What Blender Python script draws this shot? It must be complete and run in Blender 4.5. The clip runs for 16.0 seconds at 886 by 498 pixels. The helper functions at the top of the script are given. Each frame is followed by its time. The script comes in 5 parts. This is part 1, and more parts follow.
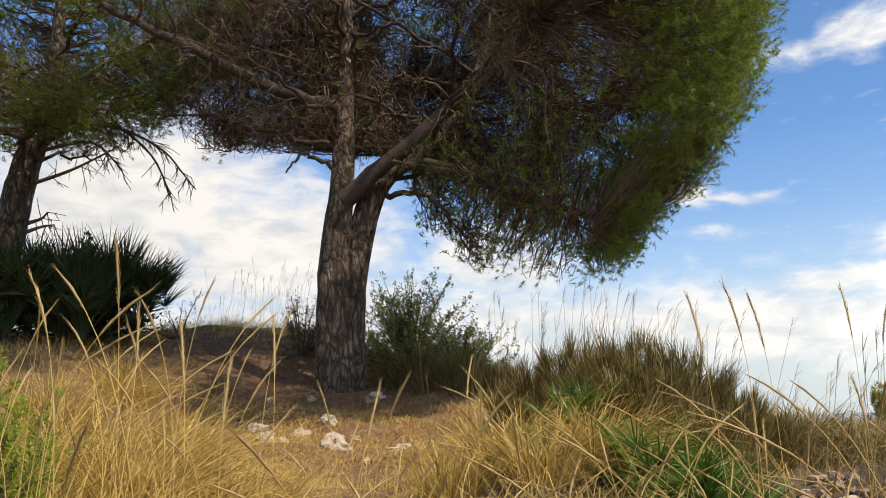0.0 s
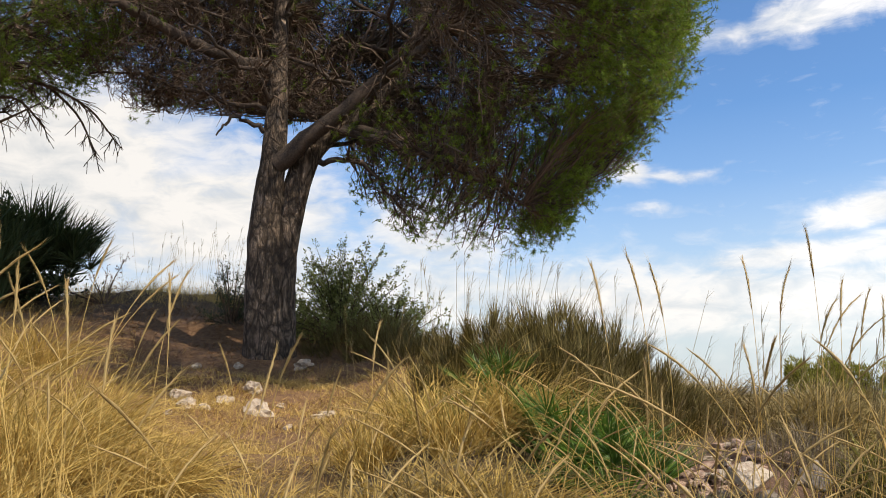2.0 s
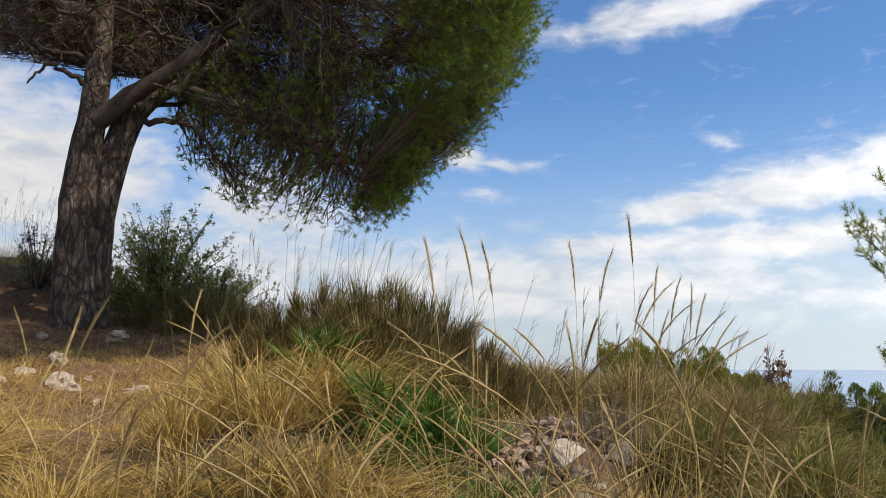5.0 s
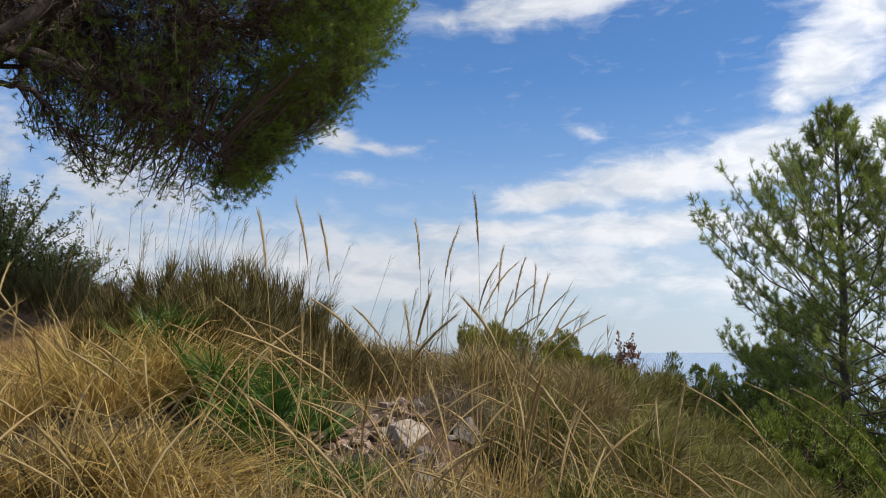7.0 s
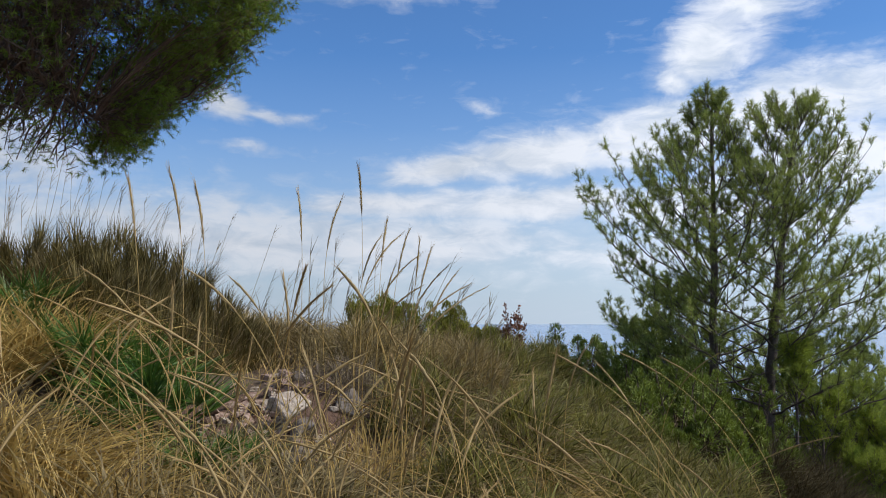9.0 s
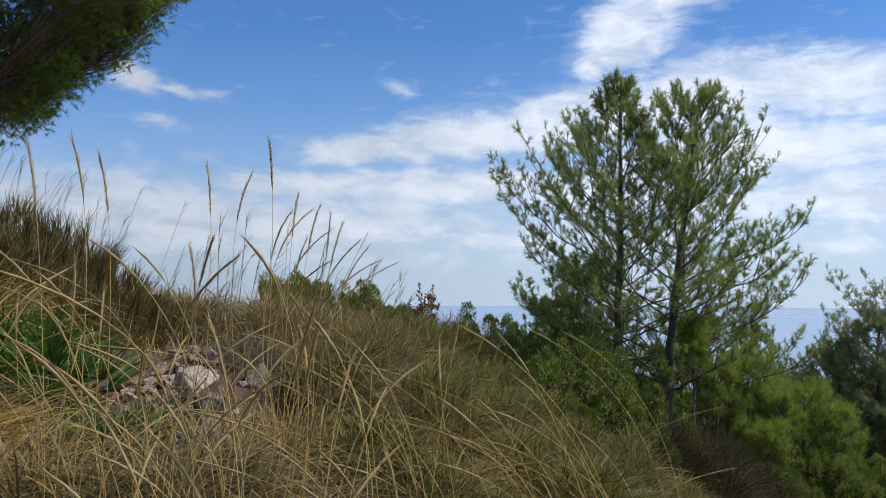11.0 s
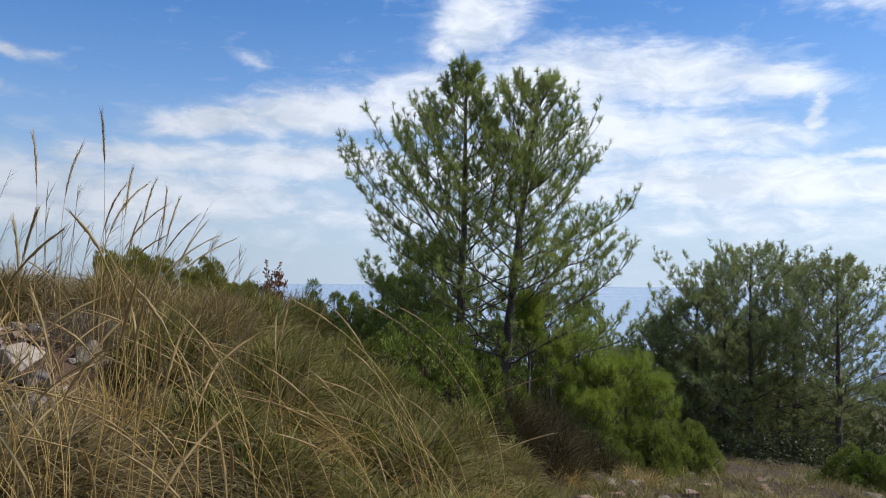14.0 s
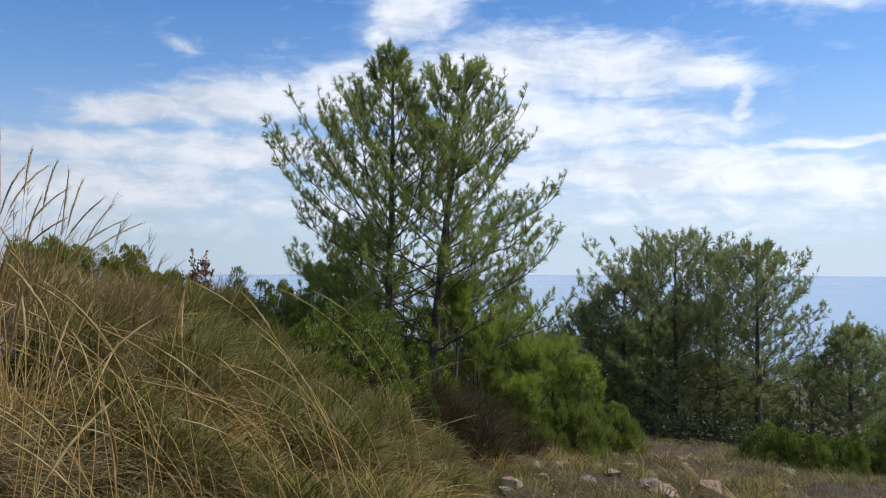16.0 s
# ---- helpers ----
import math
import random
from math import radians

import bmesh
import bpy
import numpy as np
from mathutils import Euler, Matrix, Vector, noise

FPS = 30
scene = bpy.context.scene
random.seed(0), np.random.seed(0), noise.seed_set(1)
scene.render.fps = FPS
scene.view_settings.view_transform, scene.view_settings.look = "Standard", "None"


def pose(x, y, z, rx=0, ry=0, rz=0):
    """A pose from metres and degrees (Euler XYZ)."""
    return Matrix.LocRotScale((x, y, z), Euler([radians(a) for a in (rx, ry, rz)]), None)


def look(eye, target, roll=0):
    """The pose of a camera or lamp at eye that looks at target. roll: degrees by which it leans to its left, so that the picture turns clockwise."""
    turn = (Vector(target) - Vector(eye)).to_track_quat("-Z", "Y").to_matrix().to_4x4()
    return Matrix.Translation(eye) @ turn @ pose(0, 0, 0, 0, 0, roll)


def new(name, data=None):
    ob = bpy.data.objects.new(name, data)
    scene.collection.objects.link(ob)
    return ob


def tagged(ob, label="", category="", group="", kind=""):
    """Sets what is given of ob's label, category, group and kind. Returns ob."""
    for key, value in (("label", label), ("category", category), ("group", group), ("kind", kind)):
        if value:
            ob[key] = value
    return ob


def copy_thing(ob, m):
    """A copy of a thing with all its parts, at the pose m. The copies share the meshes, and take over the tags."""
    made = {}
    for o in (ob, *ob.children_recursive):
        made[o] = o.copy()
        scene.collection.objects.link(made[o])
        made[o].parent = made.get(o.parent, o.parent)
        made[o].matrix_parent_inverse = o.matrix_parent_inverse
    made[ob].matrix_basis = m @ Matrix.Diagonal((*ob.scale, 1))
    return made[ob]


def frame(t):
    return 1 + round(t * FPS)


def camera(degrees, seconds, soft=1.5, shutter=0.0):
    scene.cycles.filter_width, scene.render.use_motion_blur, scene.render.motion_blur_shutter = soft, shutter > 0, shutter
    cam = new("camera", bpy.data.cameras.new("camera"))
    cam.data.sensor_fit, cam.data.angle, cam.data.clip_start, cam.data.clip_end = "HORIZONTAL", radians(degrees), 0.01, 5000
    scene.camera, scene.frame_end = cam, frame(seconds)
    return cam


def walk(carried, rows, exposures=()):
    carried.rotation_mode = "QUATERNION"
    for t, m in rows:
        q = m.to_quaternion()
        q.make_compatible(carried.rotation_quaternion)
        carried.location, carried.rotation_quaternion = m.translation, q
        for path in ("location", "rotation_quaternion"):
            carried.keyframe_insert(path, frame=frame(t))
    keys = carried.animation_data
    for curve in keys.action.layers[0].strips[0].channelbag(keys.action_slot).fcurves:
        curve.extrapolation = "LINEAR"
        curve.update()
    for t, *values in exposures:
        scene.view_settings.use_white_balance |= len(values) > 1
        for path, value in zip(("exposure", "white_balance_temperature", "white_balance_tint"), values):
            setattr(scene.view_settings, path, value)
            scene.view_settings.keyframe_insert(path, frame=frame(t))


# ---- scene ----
cam = camera(57.19, 16.0, soft=1.0)
EYE = 1.5
# seconds, x, y, z above the first eye, yaw, pitch, roll
ROWS = [
    (0.0, 0.000, 0.000, -0.000, -0.00, 11.50, 1.86),
    (0.5, 0.016, -0.017, -0.003, -0.83, 10.87, 1.69),
    (1.0, 0.049, -0.013, -0.006, -1.74, 10.28, 1.57),
    (1.5, 0.086, 0.009, -0.014, -2.85, 9.79, 1.49),
    (2.0, 0.109, 0.024, -0.019, -4.29, 9.34, 1.30),
    (2.5, 0.103, 0.005, -0.017, -6.14, 8.91, 1.08),
    (3.0, 0.094, -0.004, -0.017, -8.11, 8.55, 0.84),
    (3.5, 0.085, 0.010, -0.018, -10.06, 8.32, 0.55),
    (6.0, 0.183, 0.136, -0.037, -20.74, 7.19, 0.10),
    (6.5, 0.219, 0.141, -0.041, -23.03, 6.97, 0.13),
    (7.0, 0.244, 0.132, -0.043, -25.35, 6.53, 0.13),
    (7.5, 0.255, 0.120, -0.043, -27.67, 6.00, 0.14),
    (8.0, 0.266, 0.129, -0.044, -29.76, 5.41, 0.14),
    (10.5, 0.291, 0.103, -0.061, -37.02, 3.54, -0.09),
    (11.0, 0.271, 0.067, -0.070, -38.80, 3.25, -0.18),
    (11.5, 0.256, 0.031, -0.072, -40.57, 2.94, -0.25),
    (12.0, 0.246, -0.006, -0.070, -42.29, 2.63, -0.29),
    (12.5, 0.238, -0.029, -0.072, -44.10, 2.38, -0.33),
    (13.0, 0.238, -0.040, -0.075, -45.88, 2.19, -0.39),
    (13.5, 0.239, -0.045, -0.076, -47.63, 1.99, -0.45),
    (14.0, 0.235, -0.058, -0.077, -49.16, 1.79, -0.52),
    (14.5, 0.227, -0.081, -0.080, -50.49, 1.62, -0.55),
    (15.0, 0.233, -0.115, -0.088, -51.56, 1.50, -0.50),
    (15.5, 0.257, -0.132, -0.096, -52.48, 1.38, -0.39),
    (16.0, 0.294, -0.129, -0.101, -53.59, 1.05, -0.10),
]
walk(cam, [(t, pose(x, y, EYE + z, 90 + pitch, roll, yaw)) for t, x, y, z, yaw, pitch, roll in ROWS],
     exposures=[(0.0, 0.42, 7300, 10), (2.0, 0.40, 7200, 10), (3.5, 0.28, 7000, 10), (6.0, 0.02, 6600, 10), (8.0, -0.12, 6300, 10),
                (11.0, -0.21, 5920, 10), (16.0, -0.14, 6100, 10)])

# ---- light ----
SUN_AZ, SUN_EL = 131.0, 48.0      # clockwise from the first view's direction
scene.view_settings.exposure = 0.0


def toward(az, el=0.0):
    """Unit direction at an azimuth clockwise from +y and an elevation."""
    a, e = radians(az), radians(el)
    return Vector((math.sin(a) * math.cos(e), math.cos(a) * math.cos(e), math.sin(e)))


sun = new("sun", bpy.data.lights.new("sun", "SUN"))
sun.data.energy, sun.data.angle, sun.data.color = 4.2, radians(0.6), (1.0, 0.94, 0.84)
sun.matrix_world = look(toward(SUN_AZ, SUN_EL) * 40, (0, 0, 0))


def node(tree, kind, **values):
    n = tree.nodes.new(kind)
    for key, value in values.items():
        if key.startswith("i_"):
            n.inputs[int(key[2:])].default_value = value
        else:
            setattr(n, key, value)
    return n


def math_node(tree, op, a, b=None, c=None, clamp=False):
    n = tree.nodes.new("ShaderNodeMath")
    n.operation, n.use_clamp = op, clamp
    for i, v in enumerate((a, b, c)):
        if v is None:
            continue
        if isinstance(v, (int, float)):
            n.inputs[i].default_value = v
        else:
            tree.links.new(v, n.inputs[i])
    return n.outputs[0]


def mix_color(tree, fac, a, b, blend="MIX"):
    n = tree.nodes.new("ShaderNodeMix")
    n.data_type, n.blend_type = "RGBA", blend
    for i, v in ((0, fac), (6, a), (7, b)):
        if isinstance(v, (int, float)):
            n.inputs[i].default_value = v
        elif isinstance(v, tuple):
            n.inputs[i].default_value = (*v, 1.0)
        else:
            tree.links.new(v, n.inputs[i])
    return n.outputs[2]


def ramp(tree, fac, *stops):
    n = tree.nodes.new("ShaderNodeValToRGB")
    while len(n.color_ramp.elements) < len(stops):
        n.color_ramp.elements.new(0.5)
    for e, (p, c) in zip(n.color_ramp.elements, stops):
        e.position = p
        e.color = (c, c, c, 1) if isinstance(c, (int, float)) else (*c, 1)
    tree.links.new(fac, n.inputs[0])
    return n.outputs[0]


def noise_fac(tree, vector, scale, detail=4.0, rough=0.55, distortion=0.0):
    n = node(tree, "ShaderNodeTexNoise")
    n.inputs["Scale"].default_value, n.inputs["Detail"].default_value = scale, detail
    n.inputs["Roughness"].default_value, n.inputs["Distortion"].default_value = rough, distortion
    if vector is not None:
        tree.links.new(vector, n.inputs["Vector"])
    return n.outputs["Fac"]


# cloud masses: azimuth, elevation, half width, half height (degrees), tilt, weight
CLOUDS = [
    (-21, 14.5, 10, 6, 0, 1.3), (-12, 11.5, 9, 5, 0, 1.2), (-6, 6, 18, 3.6, 0, 0.95), (4, 10.5, 6, 2.6, -12, 0.9), (17, 5.2, 15, 2.6, -3, 0.95), (30, 4.8, 12, 2.4, 2, 0.85),
    (33, 23.2, 9, 1.3, 6, 0.9), (45, 24.0, 8, 1.0, 4, 0.6), (17.4, 14.4, 1.5, 1.0, -25, 0.95), (20.5, 13.6, 3.2, 0.5, -10, 0.5), (18.5, 11.4, 2.5, 0.4, -4, 0.45),
    (33.5, 10.2, 5.5, 0.9, 8, 1.1), (40, 11.3, 6, 1.5, 8, 1.25), (48, 12.0, 7, 1.9, 5, 1.25), (57, 13.2, 7, 2.3, 6, 1.2), (65, 13.4, 6, 1.9, -3, 1.2), (71.5, 12.9, 3.6, 1.1, -6, 1.15),
    (73.4, 10.4, 0.55, 1.5, -28, 1.0), (60, 9.6, 8, 2.0, 0, 1.1), (68, 9.4, 6, 1.3, -4, 0.85), (51.4, 17.6, 3.0, 2.6, 30, 1.15), (54.0, 20.8, 4.5, 2.6, 30, 1.0), (49.0, 15.6, 1.3, 1.6, 20, 0.85),
    (36.0, 14.1, 2.4, 0.3, -14, 0.34), (40, 7.6, 7.5, 1.1, 3, 1.25), (30, 7.6, 8, 1.1, 2, 0.9), (50, 7.4, 7, 1.6, 0, 0.9),
    (70, 6.2, 11, 1.5, -3, 1.2), (80, 5.2, 7, 1.2, -6, 1.1), (58, 6.0, 7, 1.4, 0, 0.8), (79, 7.8, 4.2, 0.32, 3, 1.1), (78.5, 16.8, 5, 0.9, -4, 0.6), (85, 18, 6, 1.0, 0, 0.6), (46, 4.2, 14, 1.5, 0, 0.55), (72, 3.5, 16, 1.5, 0, 0.55),
]


def build_world():
    world = bpy.data.worlds.new("sky")
    scene.world = world
    world.use_nodes = True
    tree = world.node_tree
    tree.nodes.clear()
    link = tree.links.new
    sky = node(tree, "ShaderNodeTexSky", sky_type="NISHITA", sun_disc=False, sun_elevation=radians(SUN_EL),
               sun_rotation=radians(SUN_AZ), altitude=300.0, air_density=1.0, dust_density=0.6, ozone_density=2.2)
    coord = node(tree, "ShaderNodeTexCoord").outputs["Generated"]
    xyz = node(tree, "ShaderNodeSeparateXYZ")
    link(coord, xyz.inputs[0])
    x, y, z = xyz.outputs
    az = math_node(tree, "MULTIPLY", math_node(tree, "ARCTAN2", x, y), 180 / math.pi)
    el = math_node(tree, "MULTIPLY", math_node(tree, "ARCSINE", z), 180 / math.pi)
    flat = node(tree, "ShaderNodeCombineXYZ")          # streaky cloud space: flattened towards the horizon
    link(math_node(tree, "MULTIPLY", az, 0.10), flat.inputs[0])
    link(math_node(tree, "MULTIPLY", el, 0.22), flat.inputs[1])
    warp_a = math_node(tree, "SUBTRACT", noise_fac(tree, flat.outputs[0], 1.3, 5, 0.6), 0.5)
    shifted = node(tree, "ShaderNodeVectorMath", operation="ADD")
    link(flat.outputs[0], shifted.inputs[0])
    shifted.inputs[1].default_value = (13.0, 7.0, 3.0)
    warp_b = math_node(tree, "SUBTRACT", noise_fac(tree, shifted.outputs[0], 1.6, 5, 0.6), 0.5)
    azw = math_node(tree, "MULTIPLY_ADD", warp_a, 4.6, az)
    elw = math_node(tree, "MULTIPLY_ADD", warp_b, 2.2, el)
    total = None
    for a0, e0, ra, re, tilt, weight in CLOUDS:
        c, s = math.cos(radians(tilt)), math.sin(radians(tilt))
        dx = math_node(tree, "SUBTRACT", azw, a0)
        dy = math_node(tree, "SUBTRACT", elw, e0)
        u = math_node(tree, "MULTIPLY_ADD", dx, c / ra, math_node(tree, "MULTIPLY", dy, s / ra))
        v = math_node(tree, "MULTIPLY_ADD", dx, -s / re, math_node(tree, "MULTIPLY", dy, c / re))
        d2 = math_node(tree, "MULTIPLY_ADD", u, u, math_node(tree, "MULTIPLY", v, v))
        blob = math_node(tree, "MULTIPLY", math_node(tree, "EXPONENT", math_node(tree, "MULTIPLY", d2, -0.9)), weight)
        total = blob if total is None else math_node(tree, "MAXIMUM", total, blob)
    fine = noise_fac(tree, flat.outputs[0], 3.2, 7, 0.6, 0.5)
    wide = noise_fac(tree, flat.outputs[0], 1.1, 4, 0.5)
    drawn = node(tree, "ShaderNodeMapping")            # long wind-drawn threads, rising slightly to the right
    drawn.inputs["Rotation"].default_value = (0, 0, radians(-14))
    drawn.inputs["Scale"].default_value = (0.9, 2.3, 1.0)
    link(flat.outputs[0], drawn.inputs[0])
    streak = noise_fac(tree, drawn.outputs[0], 2.0, 6, 0.6, 0.8)
    # beyond the seen part of the sky the same broken cloud goes on
    elsewhere = ramp(tree, math_node(tree, "DIVIDE", math_node(tree, "ABSOLUTE", math_node(tree, "SUBTRACT", az, 25.0)), 180.0),
                     (0.33, 0.0), (0.45, 1.0))
    over = ramp(tree, math_node(tree, "DIVIDE", el, 90.0), (0.30, 0.0), (0.42, 1.0))
    broken = math_node(tree, "MULTIPLY", math_node(tree, "MAXIMUM", elsewhere, over),
                       ramp(tree, wide, (0.42, 0.0), (0.62, 0.8)))
    total = math_node(tree, "MAXIMUM", total, broken)
    raw = math_node(tree, "MULTIPLY_ADD", math_node(tree, "SUBTRACT", fine, 0.5), 1.0, total)
    cover = ramp(tree, math_node(tree, "MULTIPLY_ADD", math_node(tree, "SUBTRACT", streak, 0.5), 0.45, raw), (0.10, 0.0), (0.32, 0.2), (0.6, 0.7), (0.98, 1.0))
    shade = ramp(tree, math_node(tree, "MULTIPLY_ADD", math_node(tree, "SUBTRACT", wide, 0.5), 0.8, fine),
                 (0.30, (0.80, 0.87, 0.97)), (0.60, (1.10, 1.12, 1.17)))
    haze = ramp(tree, math_node(tree, "DIVIDE", el, 20.0), (0.0, 0.90), (0.2, 0.76), (0.42, 0.40), (0.65, 0.12), (0.9, 0.0))
    blue = node(tree, "ShaderNodeVectorMath", operation="SCALE")
    link(sky.outputs[0], blue.inputs[0])
    blue.inputs["Scale"].default_value = 0.11
    tint = mix_color(tree, 1.0, blue.outputs[0], (0.71, 1.03, 1.36), "MULTIPLY")
    # clouds on the sun's side are brighter
    glow = ramp(tree, math_node(tree, "DIVIDE", math_node(tree, "ABSOLUTE", math_node(tree, "SUBTRACT", az, SUN_AZ)), 180.0), (0.32, 1.0), (0.46, 0.92), (0.60, 0.70), (0.92, 0.60))
    shade = mix_color(tree, 1.0, shade, glow, "MULTIPLY")
    hazy = mix_color(tree, haze, tint, mix_color(tree, 1.0, glow, (0.74, 0.84, 0.95), "MULTIPLY"))
    clouded = mix_color(tree, cover, hazy, shade)
    back = node(tree, "ShaderNodeBackground")
    link(clouded, back.inputs[0])
    back.inputs[1].default_value = 1.0
    out = node(tree, "ShaderNodeOutputWorld")
    link(back.outputs[0], out.inputs[0])


build_world()

# ---- materials ----


def material(name):
    m = bpy.data.materials.new(name)
    m.use_nodes = True
    tree = m.node_tree
    tree.nodes.clear()
    out = node(tree, "ShaderNodeOutputMaterial")
    bsdf = node(tree, "ShaderNodeBsdfPrincipled")
    tree.links.new(bsdf.outputs[0], out.inputs[0])
    return m, tree, bsdf, out


def plant(name, dark, light, through_leaf=0.35, rough=0.6, patch=0.0, patch_color=(0.2, 0.15, 0.06), wide=3.0, single=1.0, broad_share=0.9):
    """Foliage: colour varies leaf by leaf and in wide patches, and light passes through it."""
    m, tree, bsdf, out = material(name)
    link = tree.links.new
    island = node(tree, "ShaderNodeNewGeometry").outputs["Random Per Island"]
    spot = node(tree, "ShaderNodeTexCoord").outputs["Object"]
    broad = noise_fac(tree, spot, wide, 3)
    fac = math_node(tree, "MULTIPLY_ADD", math_node(tree, "SUBTRACT", broad, 0.5), broad_share,
                    math_node(tree, "MULTIPLY_ADD", island, single, 0.5 - 0.5 * single), clamp=True)
    col = mix_color(tree, fac, dark, light)
    if patch > 0:
        dead = ramp(tree, math_node(tree, "MULTIPLY_ADD", math_node(tree, "SUBTRACT", noise_fac(tree, spot, wide * 0.8, 2), 0.5), 1.6, island),
                    (1.0 - patch - 0.08, 0.0), (1.0 - patch + 0.08, 1.0))
        col = mix_color(tree, dead, col, patch_color)
    link(col, bsdf.inputs["Base Color"])
    bsdf.inputs["Roughness"].default_value = rough
    bsdf.inputs["Specular IOR Level"].default_value = 0.35
    trans = node(tree, "ShaderNodeBsdfTranslucent")
    link(col, trans.inputs[0])
    mixer = node(tree, "ShaderNodeMixShader")
    mixer.inputs[0].default_value = through_leaf
    link(bsdf.outputs[0], mixer.inputs[1])
    link(trans.outputs[0], mixer.inputs[2])
    link(mixer.outputs[0], out.inputs[0])
    return m


def bark(name, dark, light, scale=11.0, depth=0.025):
    """Plated bark: long vertical plates with deep dark cracks."""
    m, tree, bsdf, out = material(name)
    link = tree.links.new
    spot = node(tree, "ShaderNodeTexCoord").outputs["Object"]
    stretch = node(tree, "ShaderNodeMapping")
    stretch.inputs["Scale"].default_value = (1.0, 1.0, 0.36)
    link(spot, stretch.inputs[0])
    wob = node(tree, "ShaderNodeTexNoise")
    wob.inputs["Scale"].default_value, wob.inputs["Detail"].default_value = 3.5, 4.0
    link(stretch.outputs[0], wob.inputs["Vector"])
    bent = mix_color(tree, 0.3, stretch.outputs[0], wob.outputs["Color"])
    big_cell = node(tree, "ShaderNodeTexVoronoi", feature="DISTANCE_TO_EDGE")
    big_cell.inputs["Scale"].default_value = scale
    link(bent, big_cell.inputs["Vector"])
    small_cell = node(tree, "ShaderNodeTexVoronoi", feature="DISTANCE_TO_EDGE")
    small_cell.inputs["Scale"].default_value = scale * 2.3
    link(bent, small_cell.inputs["Vector"])
    cell = node(tree, "ShaderNodeTexVoronoi")
    cell.inputs["Scale"].default_value = scale * 2.3
    link(bent, cell.inputs["Vector"])
    grain = noise_fac(tree, stretch.outputs[0], 42.0, 6, 0.7)
    rugged = math_node(tree, "MULTIPLY_ADD", math_node(tree, "SUBTRACT", grain, 0.5), 0.35, big_cell.outputs["Distance"])
    crack = math_node(tree, "MULTIPLY", ramp(tree, rugged, (0.02, 0.0), (0.22, 1.0)), ramp(tree, small_cell.outputs["Distance"], (0.0, 0.45), (0.2, 1.0)))
    tone = math_node(tree, "MULTIPLY_ADD", math_node(tree, "SUBTRACT", grain, 0.5), 1.2, node_gray(tree, cell.outputs["Color"]), clamp=True)
    plate = mix_color(tree, tone, dark, light)
    col = mix_color(tree, crack, tuple(c * 0.4 for c in dark), plate)
    link(col, bsdf.inputs["Base Color"])
    bsdf.inputs["Roughness"].default_value = 0.9
    bump = node(tree, "ShaderNodeBump")
    bump.inputs["Distance"].default_value = depth
    bump.inputs["Strength"].default_value = 0.9
    link(math_node(tree, "MULTIPLY_ADD", grain, 0.3, crack), bump.inputs["Height"])
    link(bump.outputs[0], bsdf.inputs["Normal"])
    return m


def node_gray(tree, color):
    n = node(tree, "ShaderNodeRGBToBW")
    tree.links.new(color, n.inputs[0])
    return n.outputs[0]


def mottled(name, a, b, c, scale, rough=0.9, bump_size=0.01, fine=40.0, spots=0.0):
    """Rock, soil and plaster: two scales of colour, with relief."""
    m, tree, bsdf, out = material(name)
    link = tree.links.new
    spot = node(tree, "ShaderNodeTexCoord").outputs["Object"]
    wide = noise_fac(tree, spot, scale, 5, 0.6)
    small = noise_fac(tree, spot, fine, 6, 0.65)
    col = mix_color(tree, ramp(tree, wide, (0.38, 0.0), (0.62, 1.0)), a, b)
    col = mix_color(tree, ramp(tree, small, (0.42, 0.0), (0.7, 1.0)), col, c)
    link(col, bsdf.inputs["Base Color"])
    bsdf.inputs["Roughness"].default_value = rough
    bump = node(tree, "ShaderNodeBump")
    bump.inputs["Distance"].default_value = bump_size
    link(math_node(tree, "MULTIPLY_ADD", wide, 1.5, small), bump.inputs["Height"])
    link(bump.outputs[0], bsdf.inputs["Normal"])
    return m


